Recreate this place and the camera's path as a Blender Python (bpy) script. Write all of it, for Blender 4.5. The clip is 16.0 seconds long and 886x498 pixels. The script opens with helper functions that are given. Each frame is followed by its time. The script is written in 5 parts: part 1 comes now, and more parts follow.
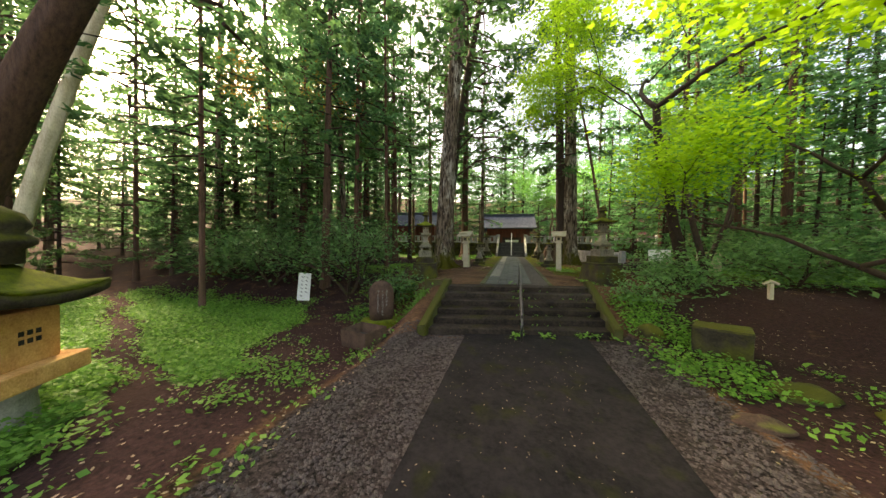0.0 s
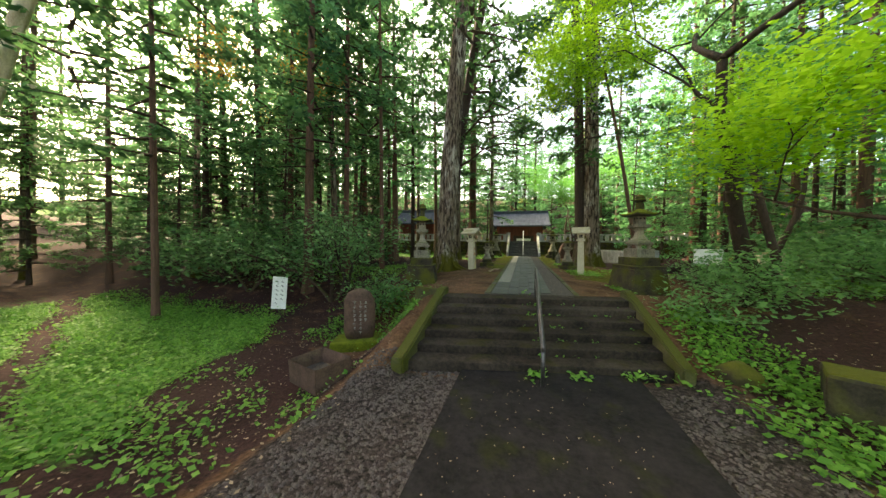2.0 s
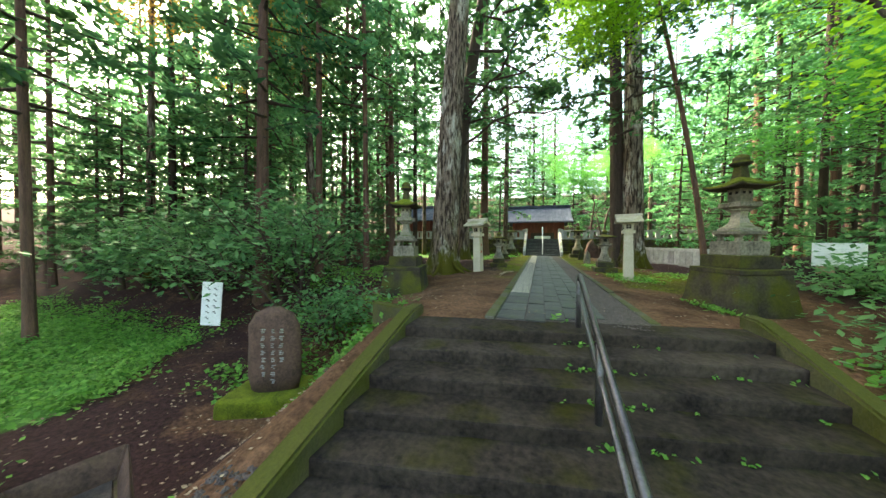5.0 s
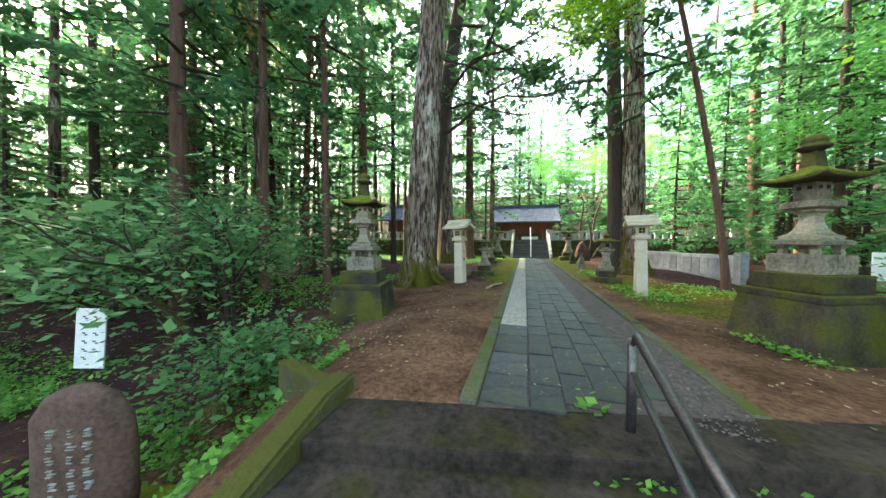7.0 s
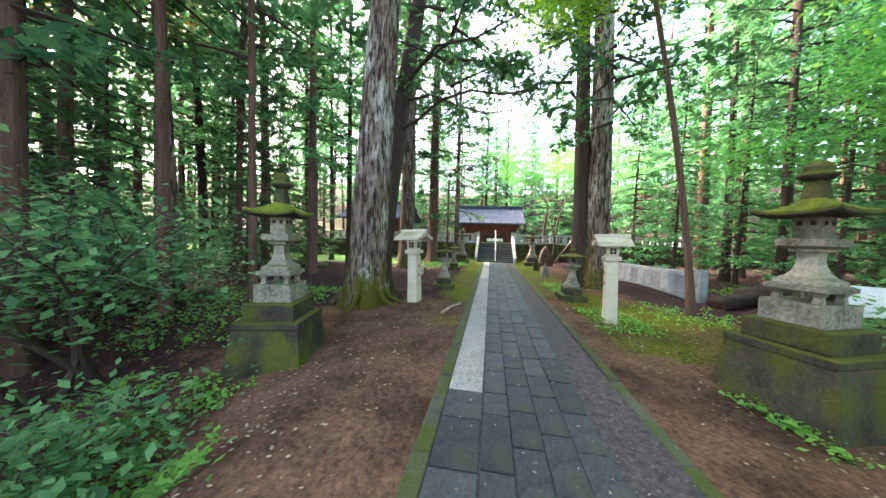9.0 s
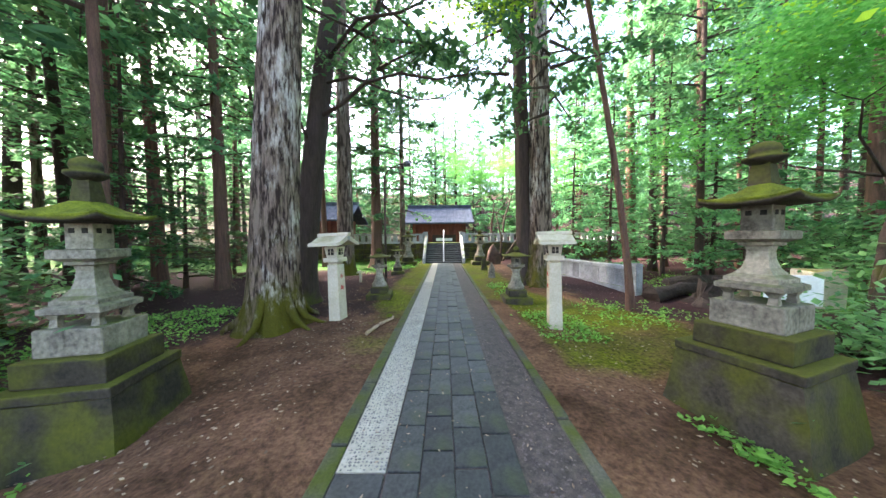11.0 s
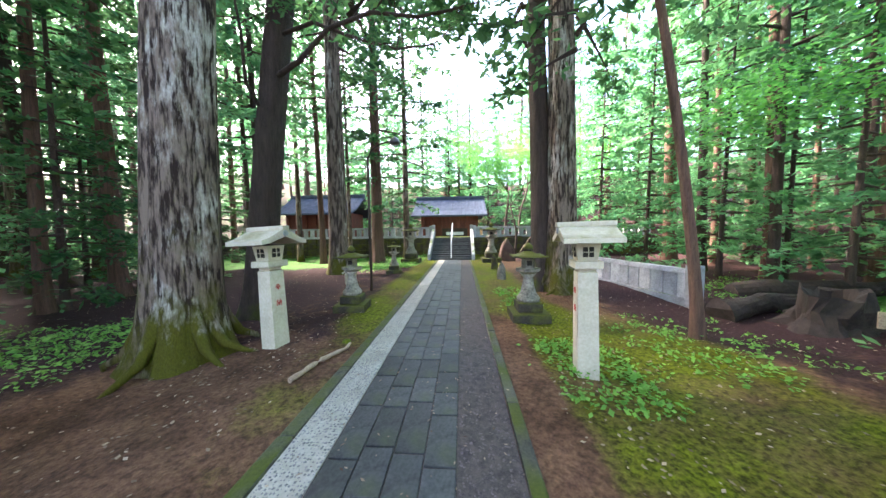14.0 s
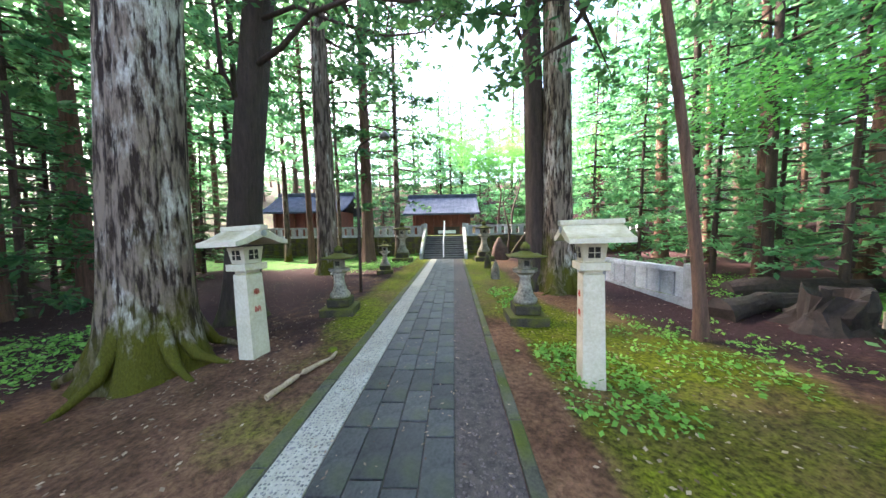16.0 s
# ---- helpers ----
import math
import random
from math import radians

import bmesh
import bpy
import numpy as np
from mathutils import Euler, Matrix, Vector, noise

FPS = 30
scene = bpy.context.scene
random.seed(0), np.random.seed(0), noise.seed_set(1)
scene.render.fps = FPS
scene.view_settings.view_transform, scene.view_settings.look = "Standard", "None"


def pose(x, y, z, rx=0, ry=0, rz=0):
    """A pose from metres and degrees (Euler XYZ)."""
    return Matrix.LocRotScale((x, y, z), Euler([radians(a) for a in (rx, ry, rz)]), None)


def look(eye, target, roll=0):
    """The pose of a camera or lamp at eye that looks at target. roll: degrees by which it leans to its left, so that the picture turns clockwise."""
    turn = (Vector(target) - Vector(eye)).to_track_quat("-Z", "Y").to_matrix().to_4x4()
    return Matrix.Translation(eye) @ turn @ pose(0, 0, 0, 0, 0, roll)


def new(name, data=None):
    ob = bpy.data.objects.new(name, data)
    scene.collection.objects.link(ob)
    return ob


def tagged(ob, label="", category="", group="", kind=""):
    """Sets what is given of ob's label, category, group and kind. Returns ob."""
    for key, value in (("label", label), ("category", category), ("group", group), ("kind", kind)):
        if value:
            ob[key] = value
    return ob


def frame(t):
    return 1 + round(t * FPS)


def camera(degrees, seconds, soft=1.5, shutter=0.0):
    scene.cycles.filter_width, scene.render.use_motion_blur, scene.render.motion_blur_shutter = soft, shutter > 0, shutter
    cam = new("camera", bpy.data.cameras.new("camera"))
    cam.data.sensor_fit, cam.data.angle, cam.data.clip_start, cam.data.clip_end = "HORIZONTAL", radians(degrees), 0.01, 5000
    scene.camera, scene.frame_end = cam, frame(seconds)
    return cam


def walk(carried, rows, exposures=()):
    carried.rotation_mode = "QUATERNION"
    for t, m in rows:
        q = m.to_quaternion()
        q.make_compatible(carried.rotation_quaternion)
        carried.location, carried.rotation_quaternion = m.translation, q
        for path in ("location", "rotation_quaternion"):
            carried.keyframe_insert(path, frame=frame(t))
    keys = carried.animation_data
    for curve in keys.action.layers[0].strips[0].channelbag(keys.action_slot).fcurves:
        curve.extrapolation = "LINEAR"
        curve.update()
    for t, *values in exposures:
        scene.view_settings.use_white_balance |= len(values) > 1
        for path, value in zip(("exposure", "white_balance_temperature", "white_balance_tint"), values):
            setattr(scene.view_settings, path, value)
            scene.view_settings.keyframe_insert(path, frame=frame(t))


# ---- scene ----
cam = camera(115.5, 16.0)
PATH = [
    (0, (2.429, 0.454, 1.655), (1.953, 2.397, 1.614), 0.7),
    (0.5, (2.402, 0.822, 1.686), (1.919, 2.762, 1.639), 0.5),
    (1, (2.4, 1.172, 1.672), (1.906, 3.11, 1.621), 0.6),
    (1.5, (2.388, 1.587, 1.64), (1.866, 3.517, 1.59), 0.5),
    (2, (2.376, 1.994, 1.637), (1.829, 3.917, 1.589), 0.6),
    (2.5, (2.391, 2.394, 1.638), (1.815, 4.309, 1.586), 0.7),
    (3, (2.349, 2.799, 1.612), (1.74, 4.704, 1.56), 0.8),
    (3.5, (2.334, 3.201, 1.591), (1.701, 5.098, 1.53), 1.2),
    (6, (2.117, 5.115, 1.442), (1.465, 7.005, 1.403), -0.2),
    (6.5, (2.064, 5.466, 1.548), (1.462, 7.373, 1.501), 0.1),
    (7, (2.065, 5.734, 1.654), (1.504, 7.653, 1.599), 0.3),
    (7.5, (2.021, 6.014, 1.71), (1.532, 7.952, 1.647), 0.5),
    (8, (2.04, 6.276, 1.847), (1.607, 8.227, 1.764), 1.7),
    (10.5, (2.362, 7.259, 2.076), (2.242, 9.254, 2.006), -0.7),
    (11, (2.47, 7.517, 2.074), (2.459, 9.515, 1.997), -0.5),
    (11.5, (2.571, 7.814, 2.082), (2.645, 9.811, 1.998), -0.3),
    (12, (2.669, 8.109, 2.064), (2.714, 10.107, 1.972), -0.4),
    (12.5, (2.78, 8.379, 2.081), (2.777, 10.376, 1.981), -0.6),
    (13, (2.881, 8.659, 2.088), (2.829, 10.656, 1.982), -0.7),
    (13.5, (2.955, 8.891, 2.085), (2.842, 10.884, 1.969), -0.8),
    (14, (2.978, 9.09, 2.084), (2.842, 11.082, 1.963), -0.8),
    (14.5, (2.97, 9.218, 2.094), (2.822, 11.208, 1.97), -1.0),
    (15, (2.978, 9.32, 2.091), (2.821, 11.31, 1.964), -1.0),
    (15.5, (2.986, 9.341, 2.091), (2.868, 11.334, 1.962), -1.1),
    (16, (2.945, 9.332, 2.094), (2.867, 11.326, 1.96), -1.0),
]
walk(cam, [(t, look(eye, target, roll)) for t, eye, target, roll in PATH], [(0.0, 2.35, 10300, 14), (3.5, 2.85, 8700, 0), (7.0, 3.45, 7300, 8), (11.0, 3.66, 6700, 20), (16.0, 3.74, 6450, 20)])

# ---- world and sun: bright veiled sky over a shaded cedar wood, low sun from behind the left trees ----
world = bpy.data.worlds.new("sky")
scene.world = world
world.use_nodes = True
wn = world.node_tree.nodes
sky = wn.new("ShaderNodeTexSky")
sky.sky_type, sky.sun_disc = "NISHITA", False
sky.sun_elevation, sky.sun_rotation, sky.air_density, sky.dust_density = radians(38), radians(-60), 1.0, 3.0
world.node_tree.links.new(sky.outputs[0], wn["Background"].inputs[0])
wn["Background"].inputs[1].default_value = 0.15
sun_data = bpy.data.lights.new("sun", "SUN")
sun_data.energy, sun_data.angle, sun_data.color = 4.2, radians(10), (1.0, 0.92, 0.77)
sun = new("sun", sun_data)
sun.matrix_world = look((-40, 30, 38), (0, 8, 0))

U = 0.65      # level of the upper precinct
rng = np.random.default_rng(7)


# ---- materials ----
def tree_of(name):
    m = bpy.data.materials.new(name)
    m.use_nodes = True
    return m, m.node_tree.nodes, m.node_tree.links


def surface(name, dark, light, scale=6.0, rough=0.85, bump=0.3, moss=0.0, stretch=(1, 1, 1), spec=0.3, metal=0.0, tint=(0.09, 0.12, 0.012), vary=0.25, foot=0.0, contrast=0.14):
    """Grain at two scales, random value per object, and moss where asked for: on faces that look up and in patches."""
    m, n, l = tree_of(name)
    b = n["Principled BSDF"]
    co = n.new("ShaderNodeTexCoord")
    mp = n.new("ShaderNodeMapping")
    mp.inputs["Scale"].default_value = stretch
    l.new(co.outputs["Object"], mp.inputs[0])
    big, fine = n.new("ShaderNodeTexNoise"), n.new("ShaderNodeTexNoise")
    for t, k, d in ((big, scale, 6), (fine, scale * 9, 4)):
        t.inputs["Scale"].default_value, t.inputs["Detail"].default_value, t.inputs["Roughness"].default_value = k, d, 0.65
        l.new(mp.outputs[0], t.inputs["Vector"])
    mixf = n.new("ShaderNodeMath")
    mixf.operation = "MULTIPLY_ADD"
    mixf.inputs[1].default_value = 0.45
    l.new(fine.outputs[0], mixf.inputs[0])
    scaled = n.new("ShaderNodeMath")
    scaled.operation = "MULTIPLY"
    scaled.inputs[1].default_value = 0.55
    l.new(big.outputs[0], scaled.inputs[0])
    l.new(scaled.outputs[0], mixf.inputs[2])
    ramp = n.new("ShaderNodeValToRGB")
    ramp.color_ramp.elements[0].position, ramp.color_ramp.elements[1].position = 0.5 - contrast, 0.5 + contrast
    ramp.color_ramp.elements[0].color, ramp.color_ramp.elements[1].color = (*dark, 1), (*light, 1)
    l.new(mixf.outputs[0], ramp.inputs[0])
    info = n.new("ShaderNodeObjectInfo")
    val = n.new("ShaderNodeMapRange")
    val.inputs[3].default_value, val.inputs[4].default_value = 1 - vary, 1 + vary
    l.new(info.outputs["Random"], val.inputs[0])
    hsv = n.new("ShaderNodeHueSaturation")
    l.new(val.outputs[0], hsv.inputs["Value"])
    l.new(ramp.outputs[0], hsv.inputs["Color"])
    colour = hsv.outputs[0]
    if moss > 0:
        geo = n.new("ShaderNodeNewGeometry")
        sep = n.new("ShaderNodeSeparateXYZ")
        l.new(geo.outputs["Normal"], sep.inputs[0])
        patch = n.new("ShaderNodeTexNoise")
        patch.inputs["Scale"].default_value, patch.inputs["Detail"].default_value = 3.0, 5
        l.new(co.outputs["Object"], patch.inputs["Vector"])
        add = n.new("ShaderNodeMath")
        add.operation = "MULTIPLY_ADD"
        add.inputs[1].default_value = 0.35
        l.new(sep.outputs[2], add.inputs[0])
        l.new(patch.outputs[0], add.inputs[2])
        rng_m = n.new("ShaderNodeMapRange")
        rng_m.inputs[1].default_value, rng_m.inputs[2].default_value = 0.92 - moss * 0.6, 1.16 - moss * 0.6
        mask = add.outputs[0]
        if foot:
            # moss climbs from the roots
            low, fall, more = n.new("ShaderNodeSeparateXYZ"), n.new("ShaderNodeMapRange"), n.new("ShaderNodeMath")
            l.new(co.outputs["Object"], low.inputs[0])
            fall.inputs[1].default_value, fall.inputs[2].default_value, fall.inputs[3].default_value, fall.inputs[4].default_value = 0.0, 2.6, foot, 0.0
            l.new(low.outputs[2], fall.inputs[0])
            more.operation = "ADD"
            l.new(mask, more.inputs[0])
            l.new(fall.outputs[0], more.inputs[1])
            mask = more.outputs[0]
        l.new(mask, rng_m.inputs[0])
        green = n.new("ShaderNodeValToRGB")
        green.color_ramp.elements[0].color = (tint[0] * 0.45, tint[1] * 0.45, tint[2] * 0.6, 1)
        green.color_ramp.elements[1].color = (tint[0] * 1.7, tint[1] * 1.7, tint[2] * 1.4, 1)
        l.new(fine.outputs[0], green.inputs[0])
        mx = n.new("ShaderNodeMix")
        mx.data_type = "RGBA"
        l.new(rng_m.outputs[0], mx.inputs["Factor"])
        l.new(colour, mx.inputs["A"])
        l.new(green.outputs[0], mx.inputs["B"])
        colour = mx.outputs["Result"]
    l.new(colour, b.inputs["Base Color"])
    b.inputs["Roughness"].default_value, b.inputs["Metallic"].default_value = rough, metal
    b.inputs["Specular IOR Level"].default_value = spec
    bp = n.new("ShaderNodeBump")
    bp.inputs["Strength"].default_value, bp.inputs["Distance"].default_value = bump, 0.02
    l.new(mixf.outputs[0], bp.inputs["Height"])
    l.new(bp.outputs[0], b.inputs["Normal"])
    return m


def leafy(name, dark, light, through_light=0.45, gloss=0.5):
    """Leaves: a value of its own for every leaf, light shining through."""
    m, n, l = tree_of(name)
    b = n["Principled BSDF"]
    geo = n.new("ShaderNodeNewGeometry")
    info = n.new("ShaderNodeObjectInfo")
    add = n.new("ShaderNodeMath")
    add.operation = "MULTIPLY_ADD"
    add.inputs[1].default_value = 0.3
    l.new(info.outputs["Random"], add.inputs[0])
    isl = n.new("ShaderNodeMath")
    isl.operation = "MULTIPLY"
    isl.inputs[1].default_value = 0.7
    l.new(geo.outputs["Random Per Island"], isl.inputs[0])
    l.new(isl.outputs[0], add.inputs[2])
    ramp = n.new("ShaderNodeValToRGB")
    ramp.color_ramp.elements[0].color, ramp.color_ramp.elements[1].color = (*dark, 1), (*light, 1)
    l.new(add.outputs[0], ramp.inputs[0])
    l.new(ramp.outputs[0], b.inputs["Base Color"])
    b.inputs["Roughness"].default_value = gloss
    b.inputs["Specular IOR Level"].default_value = 0.12
    tr = n.new("ShaderNodeBsdfTranslucent")
    l.new(ramp.outputs[0], tr.inputs[0])
    mx = n.new("ShaderNodeMixShader")
    mx.inputs[0].default_value = through_light
    l.new(b.outputs[0], mx.inputs[1])
    l.new(tr.outputs[0], mx.inputs[2])
    l.new(mx.outputs[0], n["Material Output"].inputs[0])
    return m


M_STONE = surface("lantern_stone", (0.06, 0.052, 0.038), (0.34, 0.305, 0.235), 3, moss=0.36, tint=(0.06, 0.07, 0.015))
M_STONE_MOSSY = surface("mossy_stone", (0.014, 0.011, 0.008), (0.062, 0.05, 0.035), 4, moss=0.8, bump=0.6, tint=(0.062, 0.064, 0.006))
M_MOSS = surface("moss_cushion", (0.035, 0.05, 0.003), (0.17, 0.2, 0.012), 9, rough=1, bump=0.8)
M_WHITE = surface("pale_granite", (0.4, 0.345, 0.245), (0.56, 0.5, 0.385), 3, moss=0.1, foot=0.2, tint=(0.16, 0.14, 0.04), bump=0.1, vary=0.05)
M_FLAG = surface("flagstone", (0.013, 0.015, 0.015), (0.06, 0.062, 0.06), 5, rough=0.6, vary=0.4, spec=0.35, moss=0.05, tint=(0.03, 0.04, 0.008))
M_CONCRETE = surface("worn_concrete", (0.16, 0.16, 0.15), (0.36, 0.35, 0.33), 7, moss=0.2)
M_PEBBLE = surface("pebble", (0.06, 0.058, 0.055), (0.2, 0.19, 0.18), 20, rough=0.6, bump=0.1)
M_PEBBLE_BED = surface("pebble_bed", (0.2, 0.182, 0.15), (0.36, 0.33, 0.275), 3, bump=0.3)
M_DARKBED = surface("dark_gravel_bed", (0.018, 0.015, 0.014), (0.085, 0.066, 0.058), 14, bump=0.5)
M_ASPHALT = surface("asphalt", (0.008, 0.0075, 0.0085), (0.026, 0.022, 0.024), 2.2, rough=0.85, bump=0.4, spec=0.08, moss=0.03, tint=(0.02, 0.022, 0.006))
M_STEP = surface("step_concrete", (0.011, 0.009, 0.009), (0.06, 0.046, 0.037), 2.5, rough=0.9, bump=0.5, spec=0.08, moss=0.1, tint=(0.03, 0.028, 0.006))
M_PATH_KERB = surface("flush_kerb_stone", (0.035, 0.036, 0.026), (0.11, 0.105, 0.075), 6, moss=0.36, bump=0.5, tint=(0.05, 0.062, 0.008))
M_KERB = surface("mossy_kerb", (0.04, 0.04, 0.02), (0.11, 0.1, 0.05), 6, moss=0.85, bump=0.9, tint=(0.048, 0.052, 0.005))
M_STEEL = surface("rail_steel", (0.06, 0.055, 0.06), (0.15, 0.14, 0.145), 8, rough=0.4, metal=0.8, bump=0.05, spec=0.5)
def bark(name, dark, mid, pale, cover=0.5, foot=0.5, ridge=9.0):
    """Fissured bark in upright plates, pale lichen and peeled patches, moss climbing from the roots."""
    m, n, l = tree_of(name)
    b = n["Principled BSDF"]
    b.inputs["Roughness"].default_value, b.inputs["Specular IOR Level"].default_value = 0.9, 0.15
    co = n.new("ShaderNodeTexCoord")

    def grain(scale, stretch, detail=6, rough=0.65):
        mp, t = n.new("ShaderNodeMapping"), n.new("ShaderNodeTexNoise")
        mp.inputs["Scale"].default_value = stretch
        l.new(co.outputs["Object"], mp.inputs[0])
        l.new(mp.outputs[0], t.inputs["Vector"])
        t.inputs["Scale"].default_value, t.inputs["Detail"].default_value, t.inputs["Roughness"].default_value = scale, detail, rough
        return t.outputs[0]

    def ranged(source, lo, hi, a=0.0, c=1.0):
        t = n.new("ShaderNodeMapRange")
        for i, v in enumerate((lo, hi, a, c)):
            t.inputs[i + 1].default_value = v
        l.new(source, t.inputs[0])
        return t.outputs[0]

    def math_of(op, a, c):
        t = n.new("ShaderNodeMath")
        t.operation = op
        l.new(a, t.inputs[0])
        l.new(c, t.inputs[1])
        return t.outputs[0]

    def mixed(fac, a, c):
        t = n.new("ShaderNodeMix")
        t.data_type = "RGBA"
        l.new(fac, t.inputs["Factor"])
        for slot, v in (("A", a), ("B", c)):
            if isinstance(v, tuple):
                t.inputs[slot].default_value = (*v, 1)
            else:
                l.new(v, t.inputs[slot])
        return t.outputs["Result"]

    plates = grain(ridge, (1, 1, 0.16), 7, 0.6)
    fine = grain(ridge * 4, (1, 1, 0.3), 4)
    patch = grain(1.5, (1.2, 1.2, 0.45), 7, 0.7)
    colour = mixed(ranged(plates, 0.42, 0.57), dark, mid)
    lichen = math_of("MULTIPLY", ranged(patch, 0.62 - cover * 0.25, 0.72 - cover * 0.25), ranged(plates, 0.42, 0.52))
    colour = mixed(math_of("MULTIPLY", lichen, ranged(fine, 0.3, 0.6, 0.45, 1.0)), colour, pale)
    low = n.new("ShaderNodeSeparateXYZ")
    l.new(co.outputs["Object"], low.inputs[0])
    climb = math_of("ADD", ranged(low.outputs[2], 0.0, 2.4, foot, 0.0), grain(2.6, (1, 1, 0.6)))
    green = mixed(fine, (0.02, 0.02, 0.003), (0.115, 0.105, 0.012))
    colour = mixed(ranged(climb, 0.72, 0.92), colour, green)
    l.new(colour, b.inputs["Base Color"])
    bp = n.new("ShaderNodeBump")
    bp.inputs["Strength"].default_value, bp.inputs["Distance"].default_value = 1.0, 0.035
    l.new(math_of("ADD", plates, ranged(fine, 0, 1, 0, 0.35)), bp.inputs["Height"])
    l.new(bp.outputs[0], b.inputs["Normal"])
    return m


M_BARK_OLD = bark("old_cedar_bark", (0.026, 0.016, 0.012), (0.19, 0.14, 0.105), (0.5, 0.46, 0.4), 0.5, 0.45, 21)
# smooth pale bark, made brighter and warmer to hold the sun falling on it
M_BARK_SUNLIT = surface("sunlit_pale_bark", (0.42, 0.34, 0.23), (0.78, 0.69, 0.52), 2, stretch=(2, 2, 0.6), bump=0.4)
M_BARK = surface("cedar_bark", (0.04, 0.022, 0.016), (0.17, 0.09, 0.062), 4, stretch=(5, 5, 0.4), bump=1.0, moss=0.05, foot=0.25, tint=(0.05, 0.055, 0.006))
M_BARK_PALE = bark("pale_bark", (0.04, 0.026, 0.02), (0.16, 0.115, 0.09), (0.42, 0.38, 0.32), 0.35, 0.45, 12)
M_BARK_DARK = surface("dark_bark", (0.02, 0.013, 0.011), (0.075, 0.048, 0.036), 5, stretch=(4, 4, 0.6), bump=0.9, moss=0.08, foot=0.4, tint=(0.045, 0.05, 0.006))
# the blue-green of distant haze is mixed into both needle colours
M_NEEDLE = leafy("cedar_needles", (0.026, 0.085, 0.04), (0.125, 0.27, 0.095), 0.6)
# lighter copy: light on mostly far and right-hand crowns, put into the colour
M_NEEDLE_LIT = leafy("lit_needles", (0.055, 0.19, 0.09), (0.18, 0.42, 0.17), 0.65)
M_MAPLE = leafy("maple_leaves", (0.16, 0.38, 0.025), (0.42, 0.66, 0.06), 0.68)
M_GREEN_LEAF = leafy("green_leaves", (0.06, 0.26, 0.05), (0.2, 0.5, 0.11), 0.65)
M_MAPLE_RED = leafy("turning_leaves", (0.3, 0.2, 0.04), (0.5, 0.26, 0.06), 0.6)
M_SHRUB = leafy("shrub_leaves", (0.045, 0.145, 0.055), (0.2, 0.4, 0.15), 0.5, 0.4)
M_HERB = leafy("ground_herbs", (0.055, 0.19, 0.035), (0.25, 0.5, 0.1), 0.5)
M_LITTER = leafy("dead_leaves", (0.05, 0.025, 0.018), (0.5, 0.38, 0.27), 0.1, 0.8)
M_GRAVEL = surface("gravel_stone", (0.02, 0.015, 0.015), (0.14, 0.11, 0.105), 12, bump=0.2)
M_ROT = surface("rotten_wood", (0.012, 0.008, 0.007), (0.06, 0.04, 0.03), 5, stretch=(2, 2, 2), bump=1.0)
M_WOOD = surface("shrine_wood", (0.07, 0.02, 0.013), (0.2, 0.06, 0.036), 4, stretch=(1, 1, 0.3), rough=0.7)
M_ROOF = surface("copper_roof", (0.035, 0.045, 0.065), (0.1, 0.115, 0.15), 3, rough=0.9, bump=0.2, spec=0.05)
M_PLASTER = surface("white_plaster", (0.6, 0.6, 0.58), (0.8, 0.8, 0.78), 4, bump=0.05, vary=0.03)
M_DARKWOOD = surface("dark_wood", (0.02, 0.014, 0.012), (0.06, 0.04, 0.03), 5, stretch=(1, 1, 0.2))
M_INK = surface("black_ink", (0.01, 0.01, 0.01), (0.03, 0.03, 0.03), 30, bump=0)
M_RED = surface("red_paint", (0.32, 0.03, 0.025), (0.45, 0.06, 0.05), 30, bump=0)
M_STONE_WALL = surface("grey_stone", (0.2, 0.2, 0.2), (0.44, 0.45, 0.46), 4, moss=0.2)
# near-black panels on solid fireboxes: the shade inside the openings, put into colour
M_HOLE = surface("shaded_inside", (0.01, 0.009, 0.008), (0.03, 0.026, 0.022), 10, bump=0)
M_BROWNSTONE = surface("brown_stone", (0.032, 0.019, 0.014), (0.12, 0.068, 0.05), 5, moss=0.2, bump=0.6)
# orange of the low sun on the near lantern, put into the stone colour
M_SUNLIT_STONE = surface("sunlit_stone", (0.5, 0.22, 0.07), (0.85, 0.48, 0.2), 5, bump=0.4)
M_DEADWOOD = surface("dead_wood", (0.14, 0.09, 0.06), (0.4, 0.3, 0.2), 6, stretch=(1, 1, 1), bump=0.5)


